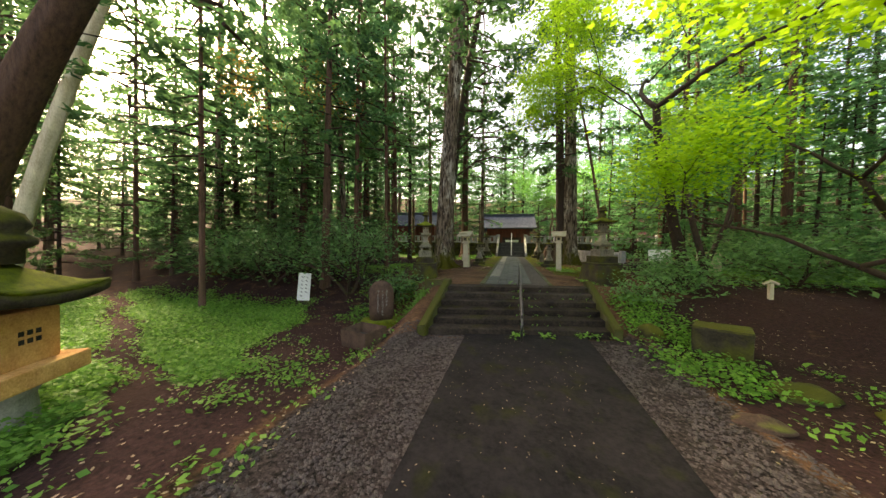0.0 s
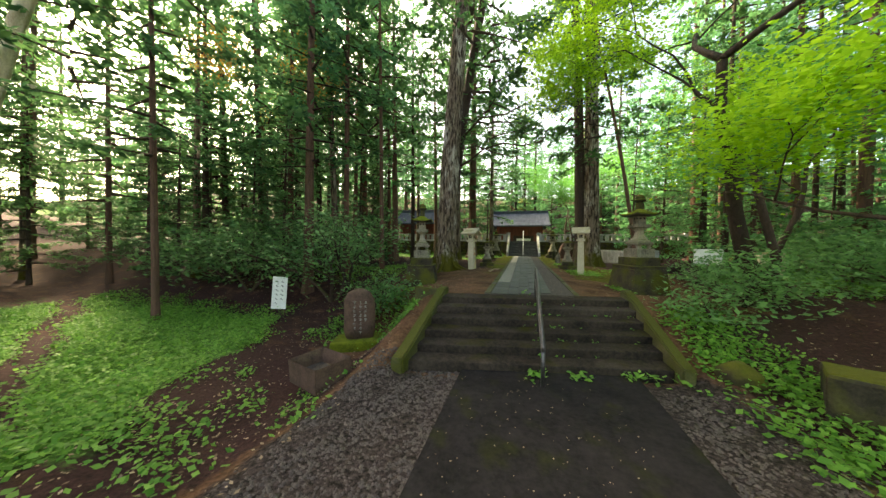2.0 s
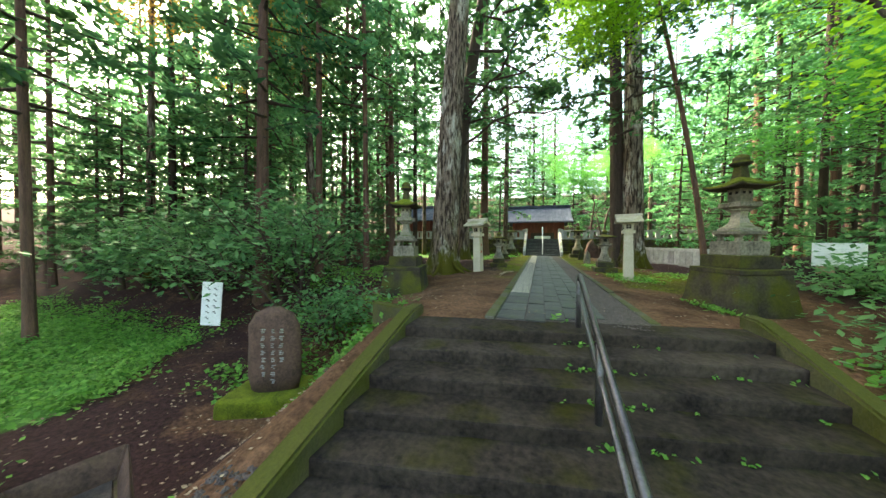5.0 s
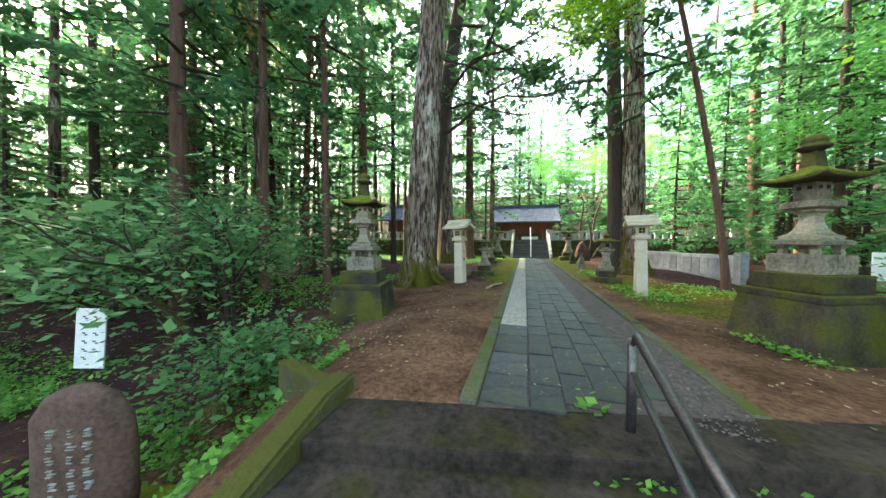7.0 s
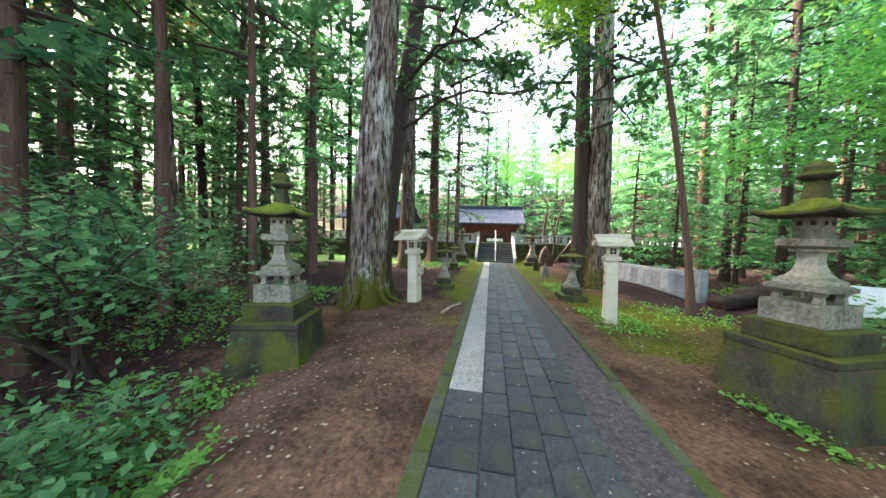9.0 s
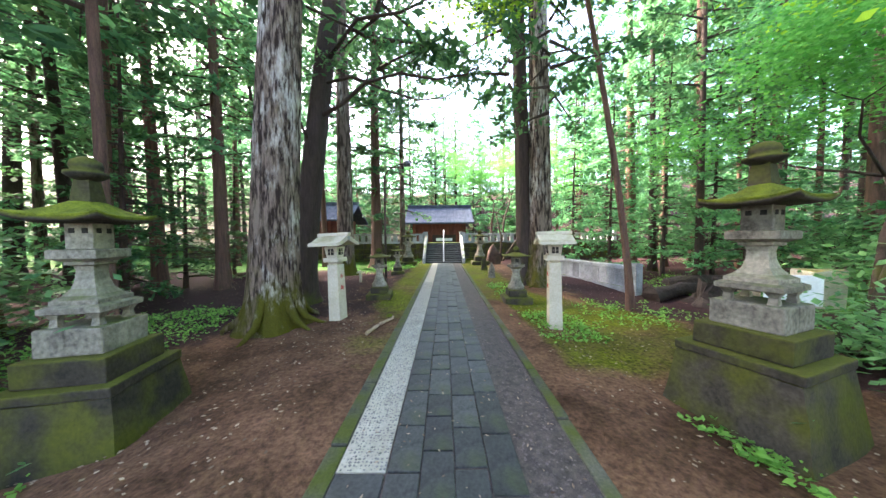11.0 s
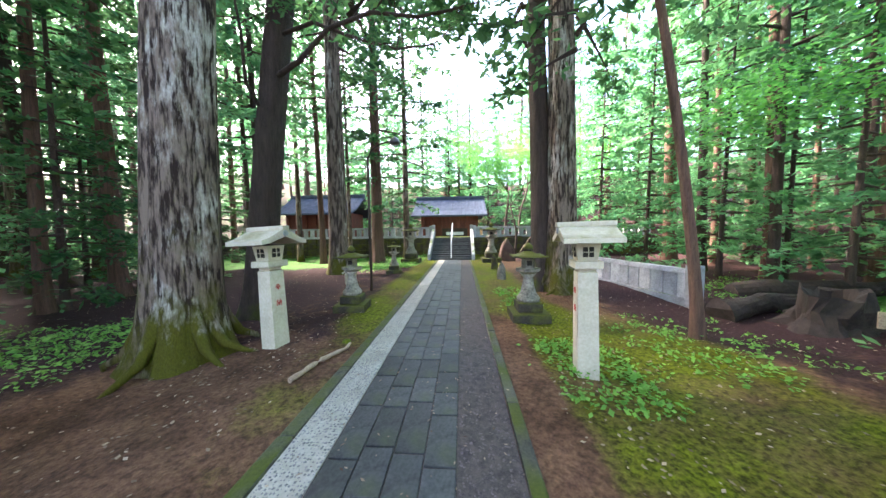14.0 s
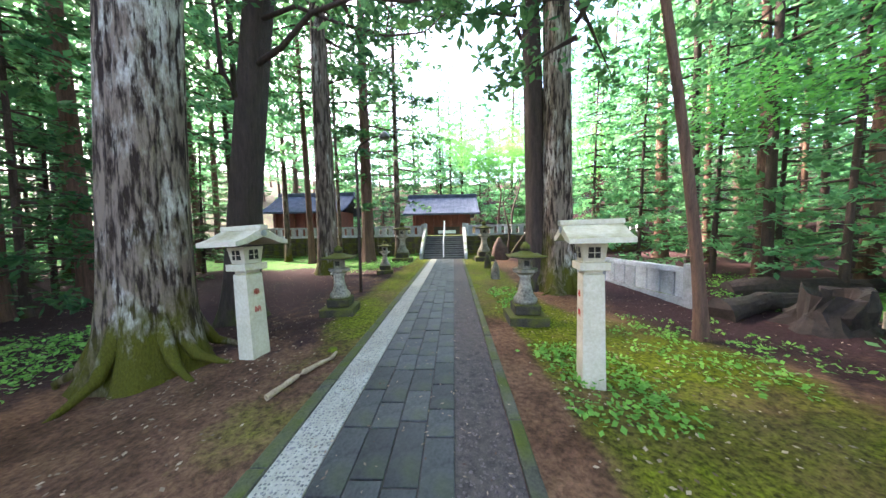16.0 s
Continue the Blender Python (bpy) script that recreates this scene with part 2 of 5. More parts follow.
def ground_material():
    m, n, l = tree_of("forest_floor")
    b = n["Principled BSDF"]
    b.inputs["Roughness"].default_value = 0.95
    b.inputs["Specular IOR Level"].default_value = 0.1
    co = n.new("ShaderNodeTexCoord")

    def noise_of(k, detail=6):
        t = n.new("ShaderNodeTexNoise")
        t.inputs["Scale"].default_value, t.inputs["Detail"].default_value, t.inputs["Roughness"].default_value = k, detail, 0.7
        l.new(co.outputs["Object"], t.inputs["Vector"])
        return t.outputs[0]

    def ramp_of(source, a, c, lo=0.35, hi=0.65):
        r = n.new("ShaderNodeValToRGB")
        r.color_ramp.elements[0].position, r.color_ramp.elements[1].position = lo, hi
        r.color_ramp.elements[0].color, r.color_ramp.elements[1].color = (*a, 1), (*c, 1)
        l.new(source, r.inputs[0])
        return r.outputs[0]

    mid, fine = noise_of(1.3), noise_of(24, 9)
    colour = ramp_of(mid, (0.06, 0.031, 0.018), (0.19, 0.105, 0.064))
    grain = ramp_of(fine, (0.45, 0.42, 0.42), (1.3, 1.24, 1.18), 0.36, 0.66)
    mul = n.new("ShaderNodeMix")
    mul.data_type, mul.blend_type = "RGBA", "MULTIPLY"
    mul.inputs["Factor"].default_value = 1.0
    l.new(colour, mul.inputs["A"])
    l.new(grain, mul.inputs["B"])
    colour = mul.outputs["Result"]
    for name, a, c, lo, hi in (("litter", (0.012, 0.006, 0.0065), (0.062, 0.03, 0.029), 0.3, 0.7), ("gravel", (0.012, 0.009, 0.009), (0.075, 0.056, 0.054), 0.4, 0.65),
                               ("moss", (0.025, 0.03, 0.003), (0.16, 0.18, 0.01), 0.38, 0.64), ("herb", (0.03, 0.09, 0.018), (0.11, 0.26, 0.05), 0.3, 0.7)):
        at = n.new("ShaderNodeAttribute")
        at.attribute_name = name
        add = n.new("ShaderNodeMath")
        add.operation = "ADD"
        l.new(at.outputs["Fac"], add.inputs[0])
        l.new(noise_of(1.1 if name == "moss" else 2.7, 9), add.inputs[1])
        edge = n.new("ShaderNodeMapRange")
        edge.inputs[1].default_value, edge.inputs[2].default_value = (0.86, 1.16) if name == "moss" else (0.92, 1.12)
        l.new(add.outputs[0], edge.inputs[0])
        mx = n.new("ShaderNodeMix")
        mx.data_type = "RGBA"
        l.new(edge.outputs[0], mx.inputs["Factor"])
        l.new(colour, mx.inputs["A"])
        l.new(ramp_of(fine, a, c, lo, hi), mx.inputs["B"])
        colour = mx.outputs["Result"]
    l.new(colour, b.inputs["Base Color"])
    bp = n.new("ShaderNodeBump")
    bp.inputs["Strength"].default_value, bp.inputs["Distance"].default_value = 0.7, 0.03
    l.new(fine, bp.inputs["Height"])
    l.new(bp.outputs[0], b.inputs["Normal"])
    return m


M_GROUND = ground_material()


# ---- mesh helpers ----
def from_arrays(name, verts, faces, material, smooth=False):
    me = bpy.data.meshes.new(name)
    me.from_pydata([tuple(v) for v in verts], [], [tuple(f) for f in faces])
    me.materials.append(material)
    if smooth:
        me.polygons.foreach_set("use_smooth", [True] * len(me.polygons))
    me.update()
    return me


def part(name, bm, material, parent, label="", smooth=False):
    me = bpy.data.meshes.new(name)
    bm.to_mesh(me)
    bm.free()
    me.materials.append(material)
    if smooth:
        me.polygons.foreach_set("use_smooth", [True] * len(me.polygons))
    ob = new(name, me)
    ob.parent = parent
    return tagged(ob, label) if label else ob


def link_mesh(name, me, parent=None, label="", category="", group="", kind=""):
    ob = new(name, me)
    ob.parent = parent
    return tagged(ob, label, category, group, kind)


def thing(name, x, y, z, label, category, group="", turn=0):
    ob = new(name)
    ob.matrix_basis = pose(x, y, z, 0, 0, turn)
    return tagged(ob, label, category, group)


def box(x0, x1, y0, y1, z0, z1, bevel=0.0, bm=None, taper=1.0):
    bm = bm or bmesh.new()
    got = bmesh.ops.create_cube(bm, size=1.0)["verts"]
    for v in got:
        k = taper if v.co.z > 0 else 1.0
        v.co = Vector(((x0 + x1) / 2 + v.co.x * (x1 - x0) * k, (y0 + y1) / 2 + v.co.y * (y1 - y0) * k, z0 if v.co.z < 0 else z1))
    if bevel:
        edges = list({e for v in got for e in v.link_edges})
        bmesh.ops.bevel(bm, geom=edges, offset=bevel, segments=2, affect="EDGES", profile=0.6)
    return bm


def rough_up(bm, amount, size=3.0, cuts=0):
    if cuts:
        bmesh.ops.subdivide_edges(bm, edges=bm.edges[:], cuts=cuts, use_grid_fill=True)
    bm.normal_update()
    for v in bm.verts:
        v.co += Vector(noise.noise_vector(v.co * size)) * amount
    return bm


def lathe(profile, sides=20, square=False):
    """A turned body from (radius, height) pairs; square: four-sided, with flat faces."""
    bm = bmesh.new()
    n = 4 if square else sides
    rings = []
    for r, z in profile:
        ring = []
        for i in range(n):
            a = 2 * math.pi * (i + (0.5 if square else 0)) / n
            k = r * (math.sqrt(2) if square else 1)
            ring.append(bm.verts.new((k * math.cos(a), k * math.sin(a), z)))
        rings.append(ring)
    for a, c in zip(rings, rings[1:]):
        for i in range(n):
            bm.faces.new((a[i], a[(i + 1) % n], c[(i + 1) % n], c[i]))
    bm.faces.new(list(reversed(rings[0])))
    bm.faces.new(rings[-1])
    return bm


def tube(points, radii, sides=8, bm=None):
    bm = bm or bmesh.new()
    pts = [Vector(p) for p in points]
    rings = []
    for i, p in enumerate(pts):
        d = (pts[min(i + 1, len(pts) - 1)] - pts[max(i - 1, 0)]).normalized()
        side = d.cross(Vector((0.31, 0.95, 0.02))).normalized()
        up = side.cross(d)
        rings.append([bm.verts.new(p + (side * math.cos(2 * math.pi * k / sides) + up * math.sin(2 * math.pi * k / sides)) * radii[i]) for k in range(sides)])
    for a, c in zip(rings, rings[1:]):
        for k in range(sides):
            bm.faces.new((a[k], a[(k + 1) % sides], c[(k + 1) % sides], c[k]))
    bm.faces.new(rings[0])
    bm.faces.new(list(reversed(rings[-1])))
    bmesh.ops.recalc_face_normals(bm, faces=bm.faces[:])
    return bm


def leaves(centres, sizes, seed, flat=0.5, long=1.8):
    """Arrays of pointed four-cornered leaves at the given places."""
    g = np.random.default_rng(seed)
    c, s = np.asarray(centres, float), np.asarray(sizes, float)[:, None]
    n = len(c)
    a = g.uniform(0, 2 * math.pi, n)
    d = np.stack([np.cos(a), np.sin(a), g.normal(-0.15, 1 - flat, n)], 1)
    d /= np.linalg.norm(d, axis=1)[:, None]
    w = np.cross(d, np.stack([g.normal(0, 1 - flat, n), g.normal(0, 1 - flat, n), np.ones(n)], 1))
    w /= np.linalg.norm(w, axis=1)[:, None] + 1e-9
    quad = np.stack([c - d * s * long * 0.5, c + w * s * 0.5, c + d * s * long * 0.5, c - w * s * 0.5], 1).reshape(-1, 3)
    return quad, np.arange(4 * n).reshape(-1, 4)


def smooth_step(a, b, v):
    """0 at a, 1 at b, also for b below a."""
    t = np.clip((v - a) / (b - a), 0, 1)
    return t * t * (3 - 2 * t)


# ---- ground ----
SKEW, STAIR_X, STAIR_Y0, STAIR_Y1 = 0.21, 2.58, 5.65, 7.2


def along_stair(x, y):
    return y - SKEW * (x - STAIR_X)


def ground_z(x, y):
    x, y = np.asarray(x, float), np.asarray(y, float)
    v = along_stair(np.clip(x, 0.5, 4.6), y)
    west = smooth_step(0.7, -0.4, x)
    far = smooth_step(-1.2, -3.2, x)
    bank = smooth_step(4.6, 8.2, v) * (1 - west) + smooth_step(0, 1, (y - 6.6 - 1.8 * far) / 3.2) * west
    inside = smooth_step(STAIR_Y0 + 0.1, STAIR_Y1 + 0.1, v) - 0.55 * smooth_step(STAIR_Y0 - 0.05, STAIR_Y0 + 0.1, v) * (1 - smooth_step(STAIR_Y1 + 0.18, STAIR_Y1 + 0.36, v))
    mid = smooth_step(0.75, 0.95, x) * (1 - smooth_step(4.25, 4.45, x))
    z = U * (bank * (1 - mid) + inside * mid)
    near = np.minimum(1, np.maximum(np.abs(x - 2.5) - 1.6, 0) / 2)
    z = z + near * (0.05 * np.sin(x * 1.7 + y * 0.9) + 0.04 * np.sin(x * 0.6 - y * 1.3))
    z = z - 0.14 * smooth_step(0.9, -1.5, x) * smooth_step(6, 9, y)
    z = z - 0.36 * smooth_step(0.8, -0.6, x) * smooth_step(2.0, 4.5, y) * (1 - smooth_step(7.2, 9.5, y))
    z = z - 0.15 * np.exp(-((x - 5.2) ** 2 + (y - 9.5) ** 2) / 1.3) - 0.2 * np.exp(-((x + 0.6) ** 2 + (y - 9.6) ** 2) / 1.0)
    z = z + 14 * smooth_step(38, 95, y) + 5 * smooth_step(22, 80, np.abs(x - 2.5))
    z = z + 1.1 * smooth_step(25.35, 25.6, y)
    z = z + 0.10 * smooth_step(9, 40, np.abs(x - 2.5)) * 10
    return z


def on_track(x, y):
    """0 on the trodden trail through the herbs, 1 away from it."""
    x, y = np.asarray(x, float), np.asarray(y, float)
    off = y - (2.75 - 0.48 * (x + 1.8) + 0.12 * np.sin(x * 1.9))
    return 1 - np.exp(-(off / 0.3) ** 4) * (x < -1.0) * (x > -13)


def herb_zone(x, y):
    """1 on the lawn of herbs west of the lower path, 0 on the bare litter."""
    x, y = np.asarray(x, float), np.asarray(y, float)
    edge = -0.9 - 0.45 * np.clip(y - 2.6, -1, 5) + 0.35 * np.sin(y * 2.3) + 0.2 * np.sin(x * 3.1 + y)
    return (1 - smooth_step(7.0, 9.0, y)) * smooth_step(0.3, -0.5, x - edge) * smooth_step(-16, -9, x) * smooth_step(0.6, 1.9, y - 0.25 * (x + 1))


def gz(x, y):
    return float(ground_z(x, y))


def axis_steps(lo, hi, step, far):
    core = list(np.arange(lo, hi + step / 2, step))
    out, d, v = [], step, hi
    while v < far:
        d *= 1.3
        v += d
        out.append(v)
    back, d, v = [], step, lo
    while v > -far:
        d *= 1.3
        v -= d
        back.append(v)
    return np.array(back[::-1] + core + out)


def build_ground():
    xs, ys = axis_steps(-9, 14, 0.14, 900), axis_steps(-3, 27, 0.14, 900)
    gx, gy = np.meshgrid(xs, ys)
    z = ground_z(gx, gy) + 0.012 * np.sin(gx * 9.1 + 2 * np.sin(gy * 5.3)) * np.sin(gy * 8.3) * (np.abs(gx - 2.5) > 1.1)
    w, h = len(xs), len(ys)
    idx = np.arange(w * h).reshape(h, w)
    faces = np.stack([idx[:-1, :-1], idx[:-1, 1:], idx[1:, 1:], idx[1:, :-1]], -1).reshape(-1, 4)
    me = from_arrays("ground", np.stack([gx, gy, z], -1).reshape(-1, 3), faces, M_GROUND, True)
    upper = smooth_step(6.4, 7.4, along_stair(gx, gy))
    off = np.abs(gx - 2.5)
    masks = {
        "litter": np.clip((1 - upper) * smooth_step(1.8, 2.5, off) * 0.72 + upper * (smooth_step(2.6, 4.2, off) * 0.62 + 0.6 * smooth_step(11.6, 13.0, gy) * smooth_step(1.35, 1.0, gx) + 0.3 * smooth_step(12.2, 13.2, gy) * smooth_step(4.6, 5.4, gx)), 0, 0.72),
        "gravel": (1 - smooth_step(5.2, 6.0, along_stair(gx, gy))) * (1 - smooth_step(1.9, 2.5, off)) * 0.8,
        "moss": upper * (0.62 * smooth_step(12.6, 14.5, gy) * (1 - smooth_step(1.9 - 0.6 * (gx < 2.5), 2.6 - 0.5 * (gx < 2.5), off))
                         + 0.4 * smooth_step(9.5, 11, gy) * (1 - smooth_step(13, 15, gy)) * (gx < 2) * (1 - smooth_step(1.3, 1.9, off))
                         + 0.6 * smooth_step(9.8, 10.8, gy) * (1 - smooth_step(13, 15, gy)) * smooth_step(3.6, 3.95, gx) * (1 - smooth_step(5.6, 7.0, gx))),
        "herb": herb_zone(gx, gy) * 0.74 + 0.62 * smooth_step(8.0, 9.5, gx) * smooth_step(7, 12, gy) * smooth_step(19, 15, gy) + 0.42 * smooth_step(26, 28, gy) * smooth_step(8.6, 7.0, gx) + 0.6 * smooth_step(19.5, 21.5, gy) * smooth_step(1.3, 0.9, gx) * (gy < 26),
    }
    masks["herb"] = masks["herb"] * on_track(gx, gy)
    for name, value in masks.items():
        at = me.attributes.new(name, "FLOAT", "POINT")
        at.data.foreach_set("value", np.asarray(value, np.float32).reshape(-1))
    link_mesh("ground", me, None, "brown forest soil with moss, leaf litter and gravel", "ground", kind="structure")


build_ground()

# ---- paths, steps and rail ----
def build_paths():
    road = rough_up(box(1.65, 3.75, -12, 5.9, -0.2, 0.02), 0.0)
    link = part("path_lower", road, M_ASPHALT, None)
    tagged(link, "dark worn asphalt path with mossy edges", "path", kind="structure")
    y0, y1 = 7.05, 23.3
    slab = box(1.8, 3.33, STAIR_Y1 + 0.36, y1, U - 0.2, U + 0.004)
    for v in slab.verts:
        if v.co.y < 10:
            v.co.y += SKEW * (v.co.x - STAIR_X)
    bed = part("path_upper", slab, M_DARKBED, None)
    tagged(bed, "dark gravelly bed of the shrine approach", "path", kind="structure")
    strip = part("pebble_strip", box(1.8, 2.10, 9.15, y1, U - 0.1, U + 0.016, 0.004), M_PEBBLE_BED, None)
    tagged(strip, "pale concrete strip set with small pebbles", "paving", kind="structure")
    for x0, x1, nm in ((1.68, 1.795, "kerb_west"), (3.335, 3.43, "kerb_east")):
        kerb = new(nm)
        tagged(kerb, "low moss-covered stone kerb along the approach", "kerb", kind="structure")
        y = STAIR_Y1 + 0.4 + SKEW * (x0 - STAIR_X)
        while y < y1 - 0.2:
            ln = min(rng.uniform(0.7, 1.1), y1 - y)
            part("kerb_stone", rough_up(box(x0, x1, y, y + ln - 0.012, U - 0.1, U + 0.024 + rng.uniform(-0.008, 0.008), 0.015), 0.006, 6), M_PATH_KERB, kerb)
            y += ln


build_paths()


def build_stairs():
    stairs = thing("stone_stairs", STAIR_X, 0, 0, "six dark worn concrete steps with moss and weeds", "stairs")

    def skewed(bm):
        for v in bm.verts:
            v.co.y += SKEW * v.co.x
        return bm

    n, run = 6, (STAIR_Y1 - STAIR_Y0) / 5
    for i in range(n):
        top = U * (i + 1) / n
        ya = STAIR_Y0 + i * run
        yb = ya + run + 0.05 if i < n - 1 else ya + 0.4
        bm = box(-1.6, 1.6, ya, yb, max(-0.1, top - 0.3), top, 0.018)
        part("step", skewed(rough_up(bm, 0.008, 2.5)), M_STEP, stairs)
    for s in (-1, 1):
        bm = bmesh.new()
        xa, xb = (-1.75, -1.6) if s < 0 else (1.6, 1.75)
        pts = [(STAIR_Y0 - 0.18, -0.1), (STAIR_Y0 - 0.18, 0.2), (STAIR_Y0 + 0.02, 0.24), (STAIR_Y1 + 0.25, U + 0.12), (STAIR_Y1 + 0.5, U + 0.12), (STAIR_Y1 + 0.5, 0.1)]
        a = [bm.verts.new((xa, p, q)) for p, q in pts]
        c = [bm.verts.new((xb, p, q)) for p, q in pts]
        for i in range(len(pts)):
            j = (i + 1) % len(pts)
            bm.faces.new((a[i], a[j], c[j], c[i]))
        bm.faces.new(list(reversed(a)))
        bm.faces.new(c)
        bmesh.ops.recalc_face_normals(bm, faces=bm.faces[:])
        bmesh.ops.bevel(bm, geom=bm.edges[:], offset=0.02, segments=2, affect="EDGES")
        part("side_kerb", skewed(rough_up(bm, 0.008, 5)), M_KERB, stairs, "moss-covered sloping kerb")


    ret = rough_up(box(-2.4, -1.76, STAIR_Y1 + 0.4, STAIR_Y1 + 0.5, 0.1, U + 0.06, 0.02), 0.012, 5)
    bmesh.ops.rotate(ret, verts=ret.verts[:], cent=(-1.7, STAIR_Y1 + 0.5, 0), matrix=Matrix.Rotation(math.radians(-28), 3, "Z"))
    part("side_kerb", skewed(ret), M_KERB, stairs, "mossy kerb returning along the bank")


build_stairs()


def build_rail():
    rail = thing("handrail", 2.62, 0, 0, "grey steel pipe handrail up the middle of the steps", "handrail")
    ya, yb = 5.3, 7.42
    zb, zt = 0.5, U + 0.52
    part("top_rail", tube([(0, ya - 0.02, zb - 0.08), (0, ya, zb), (0, yb - 0.05, zt), (0, yb, zt - 0.06)], [0.022] * 4, 10), M_STEEL, rail, smooth=True)
    part("middle_rail", tube([(0, ya, zb - 0.2), (0, yb, zt - 0.2)], [0.017] * 2, 10), M_STEEL, rail, smooth=True)
    for y, z0, z1 in ((ya, -0.02, zb), ((ya + yb) / 2, U / 2 - 0.1, (zb + zt) / 2), (yb, U - 0.05, zt - 0.03)):
        part("post", tube([(0, y, z0), (0, y, z1)], [0.024, 0.024], 10), M_STEEL, rail, smooth=True)


build_rail()


# ---- stone lanterns ----
def curved_roof(hw, z0, rise, thick, bm=None):
    """A four-sided swept roof with upturned corners."""
    bm = bm or bmesh.new()
    n = 9
    top = []
    for j in range(n):
        row = []
        for i in range(n):
            u, v = 2 * i / (n - 1) - 1, 2 * j / (n - 1) - 1
            m = max(abs(u), abs(v))
            z = z0 + rise * (1 - m) ** 1.5 + 0.22 * rise * abs(u * v) ** 2.2
            row.append(bm.verts.new((u * hw, v * hw, z + thick)))
        top.append(row)
    low = [[bm.verts.new((p.co.x * 0.97, p.co.y * 0.97, z0 + 0.22 * rise * abs(p.co.x * p.co.y / hw / hw) ** 2.2)) for p in row] for row in top]
    for j in range(n - 1):
        for i in range(n - 1):
            bm.faces.new((top[j][i], top[j][i + 1], top[j + 1][i + 1], top[j + 1][i]))
            bm.faces.new((low[j][i], low[j + 1][i], low[j + 1][i + 1], low[j][i + 1]))
    edge = [(0, i) for i in range(n)] + [(j, n - 1) for j in range(1, n)] + [(n - 1, i) for i in range(n - 2, -1, -1)] + [(j, 0) for j in range(n - 2, 0, -1)]
    for k in range(len(edge)):
        a, b = edge[k], edge[(k + 1) % len(edge)]
        bm.faces.new((top[a[0]][a[1]], low[a[0]][a[1]], low[b[0]][b[1]], top[b[0]][b[1]]))
    bmesh.ops.recalc_face_normals(bm, faces=bm.faces[:])
    return bm


def grand_lantern(x, y, z, k, turn, wide=1.0):
    ob = thing("stone_lantern", x, y, z, "tall mossy stone lantern on a stepped battered plinth", "stone lantern", "lanterns at the stair head", turn)
    ob.scale = (k * wide, k * wide, k)
    sq = lambda prof: lathe(prof, square=True)
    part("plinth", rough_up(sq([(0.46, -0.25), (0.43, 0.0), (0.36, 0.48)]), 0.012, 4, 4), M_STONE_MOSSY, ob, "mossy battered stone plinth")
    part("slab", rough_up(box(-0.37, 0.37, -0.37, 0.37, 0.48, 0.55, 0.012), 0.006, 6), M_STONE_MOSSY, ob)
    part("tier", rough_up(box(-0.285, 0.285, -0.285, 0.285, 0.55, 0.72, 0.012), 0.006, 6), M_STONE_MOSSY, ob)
    part("tier", rough_up(box(-0.215, 0.215, -0.215, 0.215, 0.72, 0.905, 0.015), 0.006, 6), M_STONE, ob)
    for sx in (-1, 1):
        for sy in (-1, 1):
            part("foot", sq([(0.03, 0.9), (0.022, 0.955), (0.045, 1.0)]), M_STONE, ob).location = (sx * 0.13, sy * 0.13, 0)
    part("table", rough_up(sq([(0.17, 0.99), (0.195, 1.0), (0.195, 1.035), (0.165, 1.05)]), 0.003, 9), M_STONE, ob)
    part("shaft", rough_up(sq([(0.155, 1.05), (0.155, 1.08), (0.112, 1.105), (0.08, 1.15), (0.064, 1.21), (0.06, 1.27), (0.066, 1.305), (0.098, 1.315), (0.098, 1.335)]), 0.003, 9), M_STONE, ob)
    part("platform", rough_up(sq([(0.1, 1.335), (0.155, 1.36), (0.155, 1.415), (0.14, 1.42)]), 0.003, 9), M_STONE, ob)
    fire = part("firebox", box(-0.09, 0.09, -0.09, 0.09, 1.42, 1.62, 0.008), M_STONE, ob)
    for a in range(4):
        for dx in (-0.042, 0.042):
            bm = box(dx - 0.018, dx + 0.018, -0.095, -0.08, 1.53, 1.565)
            bmesh.ops.rotate(bm, verts=bm.verts[:], matrix=Matrix.Rotation(a * math.pi / 2, 3, "Z"))
            part("opening", bm, M_HOLE, fire)
    roof = part("roof", rough_up(curved_roof(0.285, 1.6, 0.17, 0.025), 0.005, 6), M_STONE_MOSSY, ob, "dark swept stone roof", True)
    part("moss_cover", rough_up(curved_roof(0.28, 1.622, 0.165, 0.018), 0.006, 14), M_MOSS, roof, "bright green moss cushion", True)
    part("neck", sq([(0.068, 1.75), (0.05, 1.9)]), M_STONE_MOSSY, ob)
    part("finial", lathe([(0.045, 1.89), (0.09, 1.91), (0.125, 1.935), (0.12, 1.955), (0.085, 1.965), (0.095, 1.99), (0.085, 2.03), (0.045, 2.055), (0.01, 2.065)], 16), M_STONE_MOSSY, ob, "", True)
    return ob


grand_lantern(5.1, 9.85, 0.51, 1.13, 20, 0.94)
grand_lantern(-0.5, 9.85, 0.32, 1.19, 12, 0.87)


